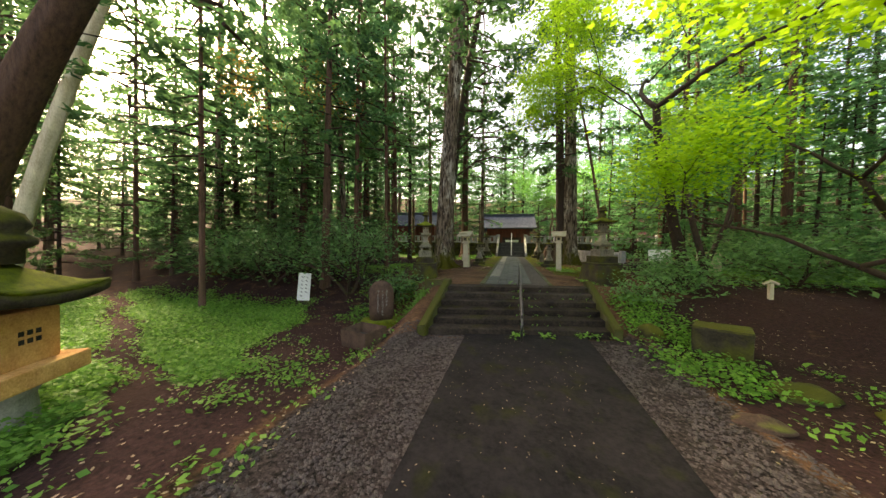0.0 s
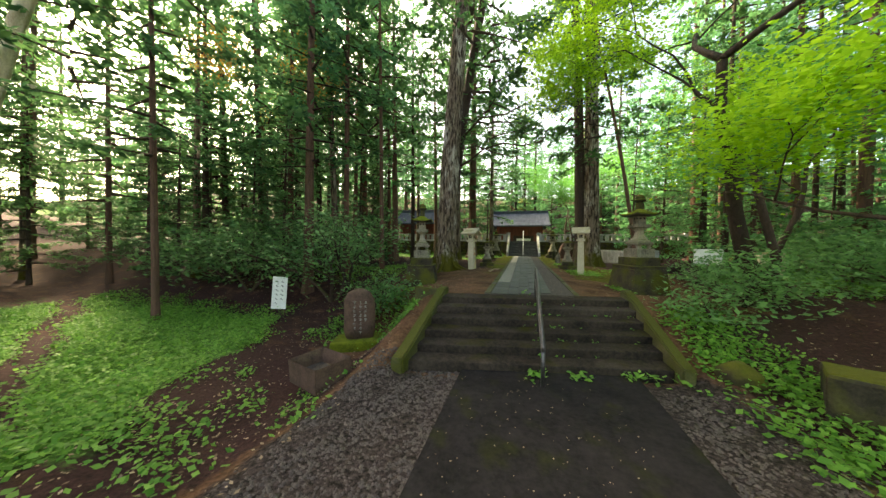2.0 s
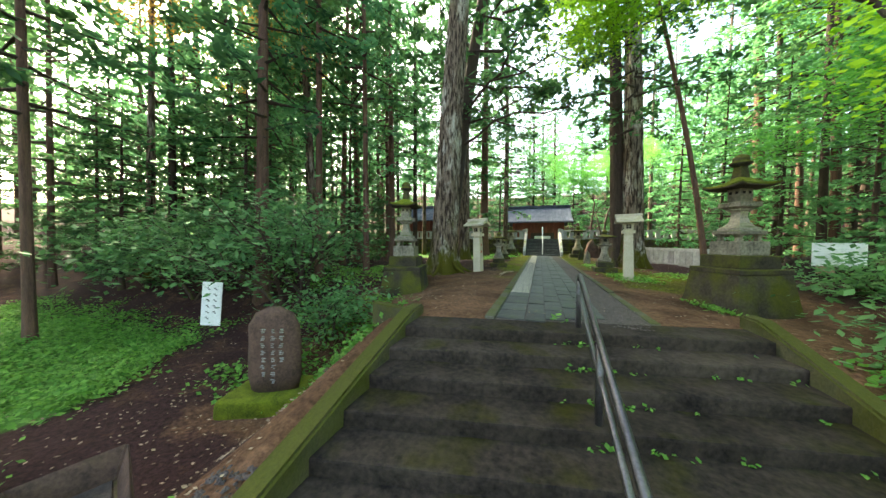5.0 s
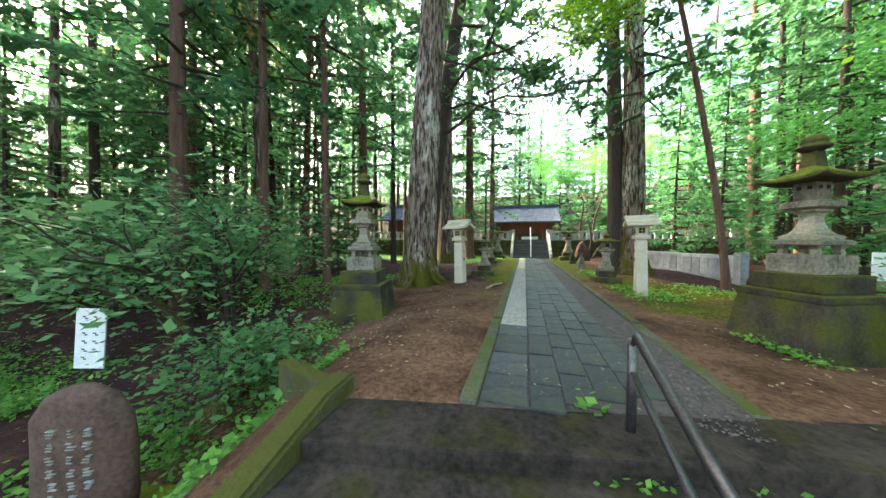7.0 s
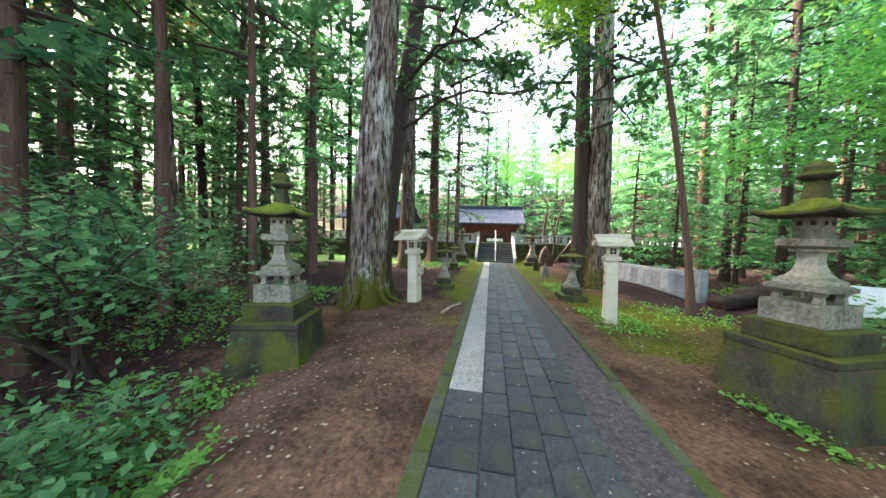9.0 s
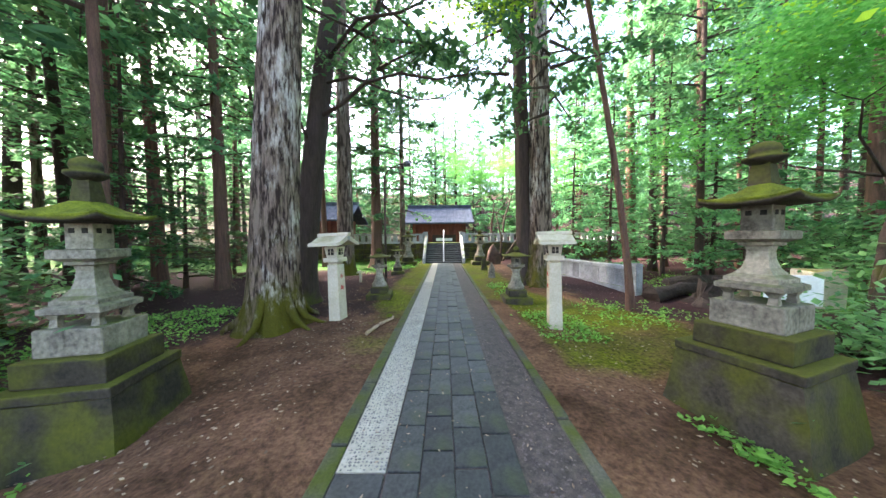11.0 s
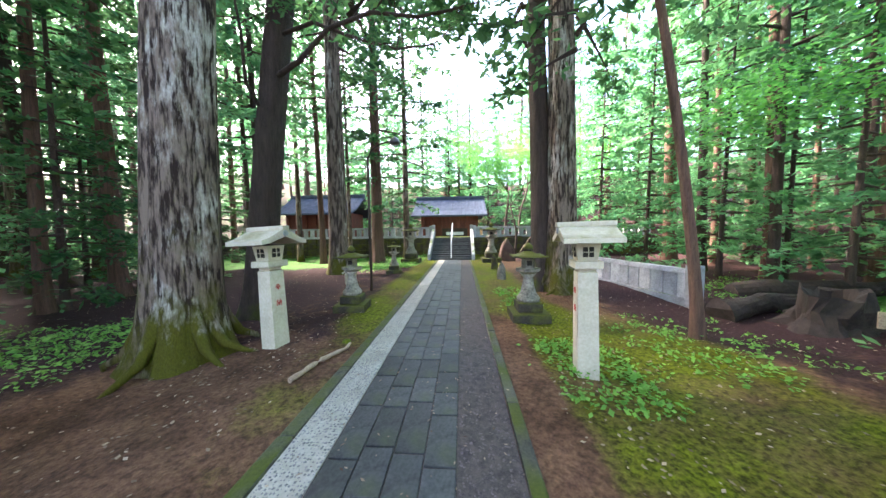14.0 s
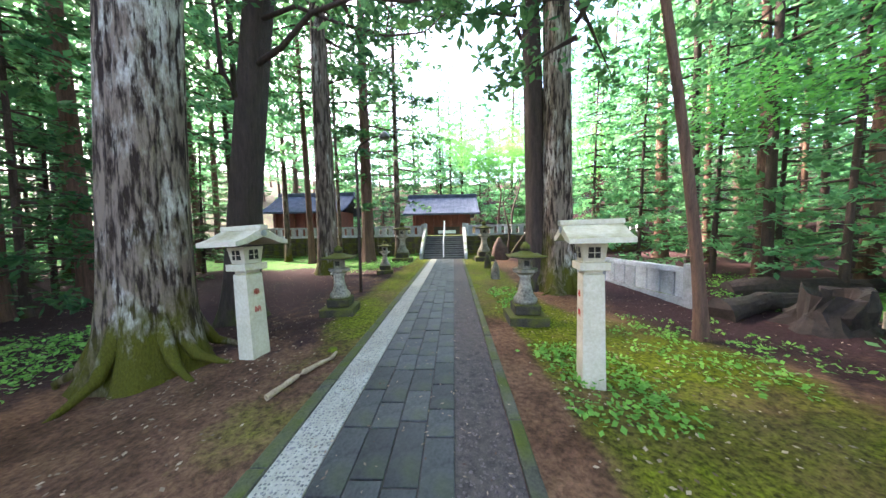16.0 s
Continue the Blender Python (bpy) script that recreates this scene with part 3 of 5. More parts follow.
def offering_post(x, y, z, turn, lean, k=1.0):
    ob = thing("offering_lantern_post", x, y, z, "pale granite lantern post with gabled roof and red letters", "lantern post", "pair of lantern posts", turn)
    ob.matrix_basis = pose(x, y, z, 0, lean, turn) @ Matrix.Diagonal((k, k, k, 1))
    part("shaft", rough_up(lathe([(0.115, -0.15), (0.113, 0.0), (0.10, 1.1), (0.085, 1.115), (0.09, 1.15)], square=True), 0.003, 3), M_WHITE, ob)
    part("collar", box(-0.145, 0.145, -0.145, 0.145, 1.15, 1.23, 0.01), M_WHITE, ob)
    fire = part("firebox", lathe([(0.10, 1.23), (0.125, 1.42)], square=True), M_WHITE, ob)
    for a in range(4):
        bm = box(-0.055, 0.055, -0.122, -0.09, 1.275, 1.385)
        bmesh.ops.rotate(bm, verts=bm.verts[:], matrix=Matrix.Rotation(a * math.pi / 2, 3, "Z"))
        win = part("window", bm, M_HOLE, fire)
        for u0, u1, w0, w1 in ((-0.004, 0.004, 1.275, 1.385), (-0.055, 0.055, 1.326, 1.334)):
            bm = box(u0, u1, -0.127, -0.12, w0, w1)
            bmesh.ops.rotate(bm, verts=bm.verts[:], matrix=Matrix.Rotation(a * math.pi / 2, 3, "Z"))
            part("glazing_bar", bm, M_WHITE, fire)
    # gabled roof: ridge along x-axis of the post, slopes to front and back
    bm = bmesh.new()
    for s in (-1, 1):
        prof = [(0.0, 1.63), (0.09, 1.585), (0.2, 1.52), (0.3, 1.485), (0.3, 1.435), (0.19, 1.455), (0.08, 1.50), (0.0, 1.53)]
        a = [bm.verts.new((-0.29, s * p * 1.1, q)) for p, q in prof]
        c = [bm.verts.new((0.29, s * p * 1.1, q)) for p, q in prof]
        for i in range(len(prof) - 1):
            bm.faces.new((a[i], a[i + 1], c[i + 1], c[i]))
        bm.faces.new(a)
        bm.faces.new(list(reversed(c)))
    bmesh.ops.recalc_face_normals(bm, faces=bm.faces[:])
    roof = part("roof", bm, M_WHITE, ob)
    part("ridge", box(-0.31, 0.31, -0.05, 0.05, 1.61, 1.665, 0.01), M_WHITE, roof)
    for s in (-1, 1):
        crest = lathe([(0.035, -0.01), (0.035, 0.01)], 12)
        bmesh.ops.rotate(crest, verts=crest.verts[:], matrix=Matrix.Rotation(math.pi / 2, 3, "Y"))
        bmesh.ops.translate(crest, verts=crest.verts[:], vec=(s * 0.296, 0, 1.57))
        part("crest", crest, M_CONCRETE, roof)
    for body, zz in (("\u5949", 0.86), ("\u7d0d", 0.66)):
        cu = bpy.data.curves.new("letter", "FONT")
        cu.body, cu.size, cu.extrude, cu.align_x = body, 0.085, 0.002, "CENTER"
        cu.materials.append(M_RED)
        t = new("letter", cu)
        t.parent = ob
        t.matrix_basis = pose(0.112, 0, zz, 89.4, 0, 90)
    return ob


offering_post(0.55, 12.5, 0.52, -14, -2.0)
offering_post(4.2, 11.9, U + 0.07, 172, 1.0, 0.87)


def small_lantern(x, y, z, k, turn, label="small weathered stone lantern on a square base"):
    ob = thing("small_stone_lantern", x, y, z, label, "stone lantern", "small lanterns beside the approach", turn)
    ob.scale = (k, k, k)
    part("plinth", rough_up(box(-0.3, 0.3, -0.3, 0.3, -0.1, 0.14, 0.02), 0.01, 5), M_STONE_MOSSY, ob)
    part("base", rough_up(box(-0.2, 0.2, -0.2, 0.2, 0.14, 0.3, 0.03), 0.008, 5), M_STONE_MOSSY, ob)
    part("shaft", lathe([(0.18, 0.3), (0.19, 0.36), (0.13, 0.44), (0.09, 0.6), (0.085, 0.7), (0.13, 0.76)], 14), M_STONE, ob, "", True)
    part("platform", lathe([(0.12, 0.76), (0.2, 0.8), (0.2, 0.85)], 6), M_STONE, ob)
    fire = part("firebox", lathe([(0.11, 0.85), (0.11, 1.02)], 6), M_STONE, ob)
    part("opening", box(-0.04, 0.04, -0.105, -0.08, 0.9, 0.98), M_HOLE, fire)
    part("roof", rough_up(curved_roof(0.27, 1.02, 0.11, 0.03), 0.005, 6), M_STONE_MOSSY, ob, "", True)
    part("finial", lathe([(0.05, 1.13), (0.08, 1.17), (0.07, 1.22), (0.015, 1.27)], 12), M_STONE_MOSSY, ob, "", True)
    return ob


small_lantern(0.9, 14.2, gz(0.9, 14.2), 0.95, 5)
small_lantern(4.05, 13.7, gz(4.05, 13.7), 0.98, 0)
small_lantern(0.55, 18.9, gz(0.55, 18.9), 0.9, 10)
small_lantern(0.55, 22.3, gz(0.55, 22.3), 1.45, 0, "broad stone lantern on a high base below the steps")
small_lantern(4.35, 22.4, gz(4.35, 22.4), 1.45, 0, "broad stone lantern on a high base below the steps")


# ---- trees ----
def trunk_mesh(r, h, bend, flare, sides, seed, top=0.25):
    """Bark-ribbed tapered trunk with root flare, following a gentle bend (dx, dy at the top)."""
    g = np.random.default_rng(seed)
    zs = np.concatenate([[-0.35, 0, 0.12, 0.3, 0.55, 0.9, 1.4], np.linspace(2.1, h, 14)])
    ph = g.uniform(0, 6.28, 4)
    a = np.linspace(0, 2 * math.pi, sides, endpoint=False)
    verts = []
    for z in zs:
        t = max(z, 0) / h
        rad = r * (1 - (1 - top) * t ** 0.9) + r * flare * math.exp(-max(z, -0.1) / 0.33)
        lobes = 1 + (0.04 + 0.22 * flare * math.exp(-max(z, 0) / 0.45)) * np.sin(5 * a + ph[0]) + 0.03 * np.sin(3 * a + ph[1] + z * 0.3) + 0.025 * np.sin(17 * a + ph[2]) + 0.02 * np.sin(29 * a + ph[3] + z)
        cx, cy = bend[0] * t ** 1.3, bend[1] * t ** 1.3
        verts.append(np.stack([cx + rad * lobes * np.cos(a), cy + rad * lobes * np.sin(a), np.full(sides, z)], 1))
    k = len(zs)
    idx = np.arange(k * sides).reshape(k, sides)
    nx = np.roll(idx, -1, 1)
    faces = np.stack([idx[:-1], nx[:-1], nx[1:], idx[1:]], -1).reshape(-1, 4)
    return np.concatenate(verts), faces


def cedar_crown(seed, h, base, reach, count, per, size):
    """Limbs (arrays for a mesh) and needle sprays of a conifer: drooping boughs with gaps."""
    g = np.random.default_rng(seed)
    bm, pts, sz = bmesh.new(), [], []
    for i in range(count):
        f = (i + g.uniform(0, 1)) / count
        z = base + (h - base) * f
        ln = reach * (1 - f) ** 0.7 * g.uniform(0.55, 1.15) + 0.4
        a = i * 2.4 + g.uniform(-0.5, 0.5)
        ends = []
        for s in np.linspace(0, 1, 5):
            ends.append((ln * s * math.cos(a), ln * s * math.sin(a), z - 0.28 * ln * s * s + 0.16 * ln * s ** 3))
        tube(ends, [0.05 * (1 - f) + 0.02, 0.035, 0.025, 0.015, 0.006], 4, bm)
        n = int(per * ln / reach) + 6
        s = g.uniform(0.18, 1.05, n) ** 0.75
        x, y = ln * s, g.normal(0, 0.17 * ln * (1.15 - s) + 0.05, n)
        zz = z - 0.28 * ln * s * s + 0.16 * ln * s ** 3 - np.abs(g.normal(0, 0.16, n)) + 0.05
        pts.append(np.stack([x * math.cos(a) - y * math.sin(a), x * math.sin(a) + y * math.cos(a), zz], 1))
        sz.append(size * g.uniform(0.5, 1.3, n))
    limb = bpy.data.meshes.new("branchwork")
    bm.to_mesh(limb)
    bm.free()
    return limb, np.concatenate(pts), np.concatenate(sz)


def crown_kinds():
    kinds = []
    for k, (h, base, reach, count, per, size) in enumerate(((22, 5.5, 3.2, 52, 88, 0.135), (20, 3.2, 2.8, 58, 84, 0.13), (24, 8.5, 3.4, 44, 98, 0.14), (12, 0.9, 2.3, 56, 84, 0.13))):
        limb, p, s = cedar_crown(31 + k, h, base, reach, count, per, size)
        limb.materials.append(M_BARK_DARK)
        v, f = leaves(p, s, 91 + k, 0.55, 2.4)
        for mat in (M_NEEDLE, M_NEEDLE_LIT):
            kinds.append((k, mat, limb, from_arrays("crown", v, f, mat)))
    return kinds


CROWNS = crown_kinds()


def cedar(x, y, r, h, kind=0, bright=False, bend=(0, 0), flare=0.5, bark=None, seed=1, label="tall straight cedar with bare lower trunk", group="cedars of the wood", crown_scale=1.0, sides=24, roots=0):
    z = gz(x, y)
    ob = thing("cedar_tree", x, y, z, label, "tree", group)
    v, f = trunk_mesh(r, h, bend, flare, sides, seed)
    link_mesh("trunk", from_arrays("trunk", v, f, bark or M_BARK, True), ob)
    for i in range(roots):
        g = np.random.default_rng(seed * 50 + i)
        a, ln = 2 * math.pi * (i + g.uniform(-0.3, 0.3)) / roots, r * g.uniform(0.7, 1.3)
        side = g.uniform(-0.35, 0.35)
        pts = []
        for q, zz in ((0.75, 0.85), (1.05, 0.42), (1.4, 0.17), (1.9, 0.05), (1.2 + ln / r, -0.06)):
            b = a + side * (q - 0.75)
            px, py = r * q * math.cos(b), r * q * math.sin(b)
            pts.append((px, py, gz(x + px, y + py) - z + zz))
        part("root", rough_up(tube(pts, [r * w for w in (0.13, 0.19, 0.15, 0.09, 0.035)], 9), 0.012, 5), bark or M_BARK, ob, "", True)
    # bright picks the crown copy with the light in its leaf colour
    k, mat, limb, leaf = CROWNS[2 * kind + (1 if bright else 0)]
    h0 = (22, 20, 24, 12)[kind]
    for nm, me in (("branchwork", limb), ("crown", leaf)):
        c = link_mesh(nm, me, ob, kind="stuff")
        c.matrix_basis = Matrix.Translation((bend[0] * 0.55, bend[1] * 0.55, 0)) @ pose(0, 0, 0, 0, 0, (seed * 77) % 360) @ Matrix.Diagonal((crown_scale, crown_scale, h / h0, 1))
    return ob


# the trees beside the approach
cedar(-0.48, 12.3, 0.385, 24, 2, flare=0.45, bark=M_BARK_OLD, seed=3, bend=(1.6, 0.6), roots=9, label="huge old cedar with pale peeling bark and mossy roots", sides=56)
cedar(-1.0, 14.3, 0.29, 22, 0, flare=0.5, bark=M_BARK_DARK, seed=4, bend=(3.4, 0.5), label="dark leaning cedar with bare curved limbs")
cedar(-1.85, 19.7, 0.36, 24, 2, flare=0.4, bark=M_BARK_PALE, seed=5, label="thick grey-barked cedar beside the approach")
cedar(-1.3, 23.1, 0.3, 23, 0, flare=0.5, bark=M_BARK, seed=6, label="red-barked cedar near the shrine steps")
cedar(-2.9, 22.5, 0.28, 22, 2, seed=7, bark=M_BARK)
cedar(0.0, 24.0, 0.17, 18, 1, seed=8, bark=M_BARK_PALE)
cedar(5.35, 15.9, 0.34, 24, 2, flare=0.7, bark=M_BARK_OLD, seed=9, roots=7, bend=(-0.5, 0), label="old pale-barked cedar with spreading mossy roots", sides=48)
cedar(4.95, 16.15, 0.26, 23, 0, flare=0.7, bark=M_BARK_DARK, seed=10, bend=(-0.9, 0), label="dark cedar grown against its pale neighbour")
cedar(6.12, 12.98, 0.068, 15, 0, flare=0.4, bark=M_BARK, seed=11, bend=(-2.8, 0.4), label="slender leaning tree with reddish bark", crown_scale=0.6)
cedar(-4.2, 9.4, 0.16, 15, 0, flare=0.3, bark=M_BARK, seed=12, bend=(0.3, 0), crown_scale=0.8)
cedar(-6.2, 6.6, 0.08, 15, 0, flare=0.2, bark=M_BARK, seed=13, crown_scale=0.7)
cedar(-11.7, 5.2, 0.24, 16, 2, flare=0.3, bark=M_BARK_SUNLIT, seed=14, bend=(6.5, 1.6), label="tall pale smooth-barked leaning tree with sunlight in its bark colour", crown_scale=0.8)
cedar(-6.5, 2.7, 0.32, 14, 2, flare=0.3, bark=M_BARK, seed=15, bend=(8.5, 2.0), label="thick brown leaning cedar with rough bark", crown_scale=0.6)


def bare_limbs():
    """Dark curved limbs reaching from the leaning cedar over the approach."""
    tree = next(o for o in bpy.data.objects if o.name.startswith("cedar_tree") and abs(o.location.x + 1.0) < 0.01 and abs(o.location.y - 14.3) < 0.01)
    g = np.random.default_rng(77)
    for pts, rad in (([(0.5, -0.05, 4.5), (1.1, -0.15, 4.75), (1.7, -0.3, 5.15), (2.5, -0.4, 5.3), (3.3, -0.5, 5.1), (4.0, -0.5, 5.2)], 0.055),
                     ([(0.35, 0, 3.7), (0.2, -0.35, 4.3), (0.35, -0.6, 5.0), (0.3, -0.7, 5.8)], 0.04),
                     ([(0.6, 0, 5.3), (1.4, -0.2, 5.35), (2.1, -0.3, 5.0), (2.9, -0.3, 4.75), (3.5, -0.2, 4.85)], 0.04),
                     ([(0.7, 0, 5.8), (1.6, -0.5, 6.4), (2.6, -0.8, 6.3), (3.6, -1.0, 6.6)], 0.05)):
        bm = tube(pts, [rad * (1 - 0.8 * i / len(pts)) for i in range(len(pts))], 7)
        tips = []
        for p in pts[2:]:
            branching(bm, p, (g.normal(0.6, 0.4), g.normal(0, 0.5), g.normal(0.1, 0.3)), 0.8, rad * 0.35, 1, g, tips)
        limb = part("bare_limb", bm, M_BARK_DARK, tree, "dark curved bare limb", True)
        t = np.repeat(np.array(tips), 7, 0)
        c = t + g.normal(0, 0.13, t.shape)
        v, f = leaves(c, 0.05 * g.uniform(0.6, 1.4, len(c)), 78, 0.6, 2.2)
        link_mesh("spray", from_arrays("spray", v, f, M_NEEDLE), limb, kind="stuff")


def background_wood():
    g = np.random.default_rng(23)
    placed = [(-0.5, 12.3), (-1, 14.3), (-1.85, 19.7), (-1.3, 23.1), (5.2, 16), (6.1, 13), (-4.2, 9.4), (-6.5, 6.3), (-11.7, 5.2), (-6.5, 2.3), (7.2, 7.5), (9.8, 6.5)]
    made = 0
    for k in range(400):
        x, y = (g.uniform(-13, -2.6), g.uniform(9.5, 27)) if k % 2 else (g.uniform(9.5, 20), g.uniform(13, 26)) if k % 4 else (g.uniform(-30, -12), g.uniform(0, 13))
        if min(math.hypot(x - a, y - b) for a, b in placed) < 1.35 or (y > 24.5 and x < 6) or made > 66:
            continue
        placed.append((x, y))
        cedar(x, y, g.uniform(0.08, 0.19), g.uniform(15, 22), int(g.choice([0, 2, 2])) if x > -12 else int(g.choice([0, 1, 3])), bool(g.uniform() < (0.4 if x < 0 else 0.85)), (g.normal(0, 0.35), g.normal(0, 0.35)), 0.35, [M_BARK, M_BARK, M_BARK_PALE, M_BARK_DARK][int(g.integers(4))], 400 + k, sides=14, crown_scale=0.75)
        made += 1
    made = 0
    while made < 185:
        x, y = g.uniform(-42, 46), g.uniform(-14, 75)
        off, d = x - 2.5, math.hypot(x - 2.5, y - 8)
        if (abs(off) < 4.6 + 0.02 * y and y < 42) or (-13 < off < 8 and 24 < y < 40) or (-11 < x < 1 and y < 8.5) or (2 < x < 14 and y < 11) or (x < 9.5 and x > 2 and y < 17.5):
            continue
        if abs(off) < 7 and y < 48 or min(math.hypot(x - a, y - b) for a, b in placed) < 1.6 + 0.03 * d:
            continue
        placed.append((x, y))
        low = d > 22 and g.uniform() < 0.55
        kind = 3 if low else int(g.choice([0, 1, 2, 2, 0, 0]))
        h = g.uniform(8, 14) if low else g.uniform(17, 25)
        r = 0.12 if low else g.uniform(0.13, 0.28)
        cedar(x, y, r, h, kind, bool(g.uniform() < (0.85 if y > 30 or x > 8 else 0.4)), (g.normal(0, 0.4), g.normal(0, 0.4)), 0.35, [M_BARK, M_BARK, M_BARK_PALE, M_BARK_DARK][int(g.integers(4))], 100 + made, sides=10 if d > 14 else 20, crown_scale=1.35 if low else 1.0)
        made += 1


background_wood()
for k, (x, y) in enumerate(((-9, 11.5), (-11, 14), (-13, 12.5), (-8, 16.5), (-15, 16), (-7, 20), (10.5, 15), (12, 17.5), (13.5, 14), (9.5, 19.5), (12.5, 21), (15, 18), (14.5, 10.5), (-12, 9.5), (-16, 8), (-1.5, 42), (2.6, 47), (6, 42), (9, 39), (-5, 41), (0.5, 50), (5, 52), (-9, 38), (-6.2, 10.4), (-7.4, 12.2), (-9.8, 9.2), (-10.5, 12.2), (-13, 10.2), (-18, 11), (-20, 15), (-17, 5.5), (-21, 8), (-24, 3), (-22, 12), (-5.6, 14.5), (-6.4, 17), (-11, 18), (-14.5, 20), (-18, 19), (16, 14), (17, 10), (10, 17.2), (8.6, 21), (15, 21.5), (17.5, 17.5), (20, 12), (19, 7.5), (21, 16))):
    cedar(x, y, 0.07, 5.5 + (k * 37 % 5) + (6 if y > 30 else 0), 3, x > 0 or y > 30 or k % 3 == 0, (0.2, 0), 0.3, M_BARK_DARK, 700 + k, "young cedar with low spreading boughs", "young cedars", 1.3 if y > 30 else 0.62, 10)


def branching(bm, p, d, length, r, depth, g, tips, spread=0.6):
    """A limb that forks; collects the points where leaves hang."""
    pts, rad = [Vector(p)], [r]
    d = Vector(d).normalized()
    n = 5
    for i in range(n):
        d = (d + Vector((g.normal(0, 0.16), g.normal(0, 0.16), g.normal(0.0, 0.1)))).normalized()
        pts.append(pts[-1] + d * length / n)
        rad.append(r * (1 - 0.55 * (i + 1) / n))
        if depth <= 1:
            tips.append(tuple(pts[-1]))
    tube(pts, rad, 6 if depth < 3 else 10, bm)
    if depth > 0:
        for k in range(3 if depth < 3 else 2):
            a = g.uniform(0, 6.28)
            e = (d + Vector((math.cos(a), math.sin(a), 0.1 + 0.3 * math.sin(3 * a))) * spread * g.uniform(0.7, 1.3)).normalized()
            branching(bm, pts[-1 - (k if depth < 3 else 0)], e, length * g.uniform(0.5, 0.72), rad[-1 - (k if depth < 3 else 0)] * 0.85, depth - 1, g, tips, spread)


bare_limbs()


def maple(x, y, stems, seed, leaf=M_MAPLE, per=34, size=0.058, label="maple with dark branching trunk and bright yellow-green leaves", spread=0.75):
    g = np.random.default_rng(seed)
    ob = thing("maple_tree", x, y, gz(x, y), label, "tree", "maples")
    for lean, length, r in stems:
        bm, tips = bmesh.new(), []
        branching(bm, (0, 0, -0.2), lean, length, r, 4, g, tips, spread)
        part("trunk", bm, M_BARK_DARK, ob, "", True)
        t = np.array(tips)
        t = np.repeat(t[t[:, 2] > 2.7], per, 0)
        c = t + g.normal(0, 1, t.shape) * np.array([0.45, 0.45, 0.26])
        v, f = leaves(c, size * g.uniform(0.6, 1.4, len(c)), seed + 5, 0.7, 1.3)
        link_mesh("crown", from_arrays("crown", v, f, leaf), ob)
    return ob


maple(7.5, 9.7, [((-0.24, -0.02, 1), 5.2, 0.17), ((-0.12, -0.12, 1), 4.8, 0.09)], 41, per=60, spread=1.15)
maple(10.2, 6.2, [((0.02, 0, 1), 2.6, 0.17), ((-0.6, -0.3, 1), 3.2, 0.1)], 42, per=60, spread=1.1)
maple(9.0, 2.2, [((-0.5, 0.2, 1), 3.6, 0.12), ((-0.9, 0.5, 1), 3.8, 0.09)], 43, M_MAPLE, 60, spread=1.1)
maple(8.6, 11.6, [((0.0, -0.1, 1), 3.4, 0.09), ((0.25, 0.1, 1), 3.0, 0.07)], 44, M_GREEN_LEAF, label="young maple with bright leaves at the wood's edge", spread=1.1)
maple(12.0, 9.5, [((-0.2, -0.1, 1), 3.6, 0.12)], 47, M_MAPLE, spread=1.0)
maple(5.9, 27.5, [((-0.1, -0.1, 1), 3.0, 0.1)], 45, M_GREEN_LEAF, label="bright green tree beside the shrine steps")
maple(5.9, 24.4, [((-0.05, -0.1, 1), 3.0, 0.08), ((0.2, 0.0, 1), 3.6, 0.07)], 51, M_GREEN_LEAF, 30, label="bright green tree below the shrine terrace")
maple(7.2, 29.5, [((-0.1, -0.1, 1), 4.0, 0.1)], 48, M_GREEN_LEAF, label="bright green tree beside the shrine steps")
maple(-9.0, 13.0, [((0.1, -0.1, 1), 4.5, 0.12)], 46, M_MAPLE_RED, 20, label="tree with yellow autumn leaves among the cedars")


# ---- shrine ----
def shrine_stairs():
    ob = thing("shrine_stairs", 2.42, 23.3, U, "dark stone stairs with pale railings up to the shrine", "stairs")
    n, run, rise = 11, 2.25 / 11, 1.13 / 11
    for i in range(n):
        part("step", box(-1.05, 1.05, i * run, (i + 1) * run + 0.04, max(-0.1, (i + 1) * rise - 0.25), (i + 1) * rise, 0.012), M_FLAG, ob)
    for s in (-1, 1):
        bm = bmesh.new()
        pts = [(-0.1, -0.1), (-0.1, 0.3), (2.3, 1.6), (2.3, -0.1)]
        a = [bm.verts.new((s * 1.06, p, q)) for p, q in pts]
        c = [bm.verts.new((s * 1.2, p, q)) for p, q in pts]
        for i in range(4):
            bm.faces.new((a[i], a[(i + 1) % 4], c[(i + 1) % 4], c[i]))
        bm.faces.new(a)
        bm.faces.new(list(reversed(c)))
        bmesh.ops.recalc_face_normals(bm, faces=bm.faces[:])
        part("parapet", bm, M_STONE_WALL, ob, "pale sloping stone parapet")
        part("newel", box(s * 1.13 - 0.1, s * 1.13 + 0.1, 2.3, 2.5, 0, 1.85, 0.02), M_STONE_WALL, ob)
    part("centre_rail", tube([(0, 0.05, 0.0), (0, 0.05, 0.8), (0, 2.35, 1.95), (0, 2.35, 1.1)], [0.03] * 4, 8), M_PLASTER, ob, "white centre handrail")


shrine_stairs()


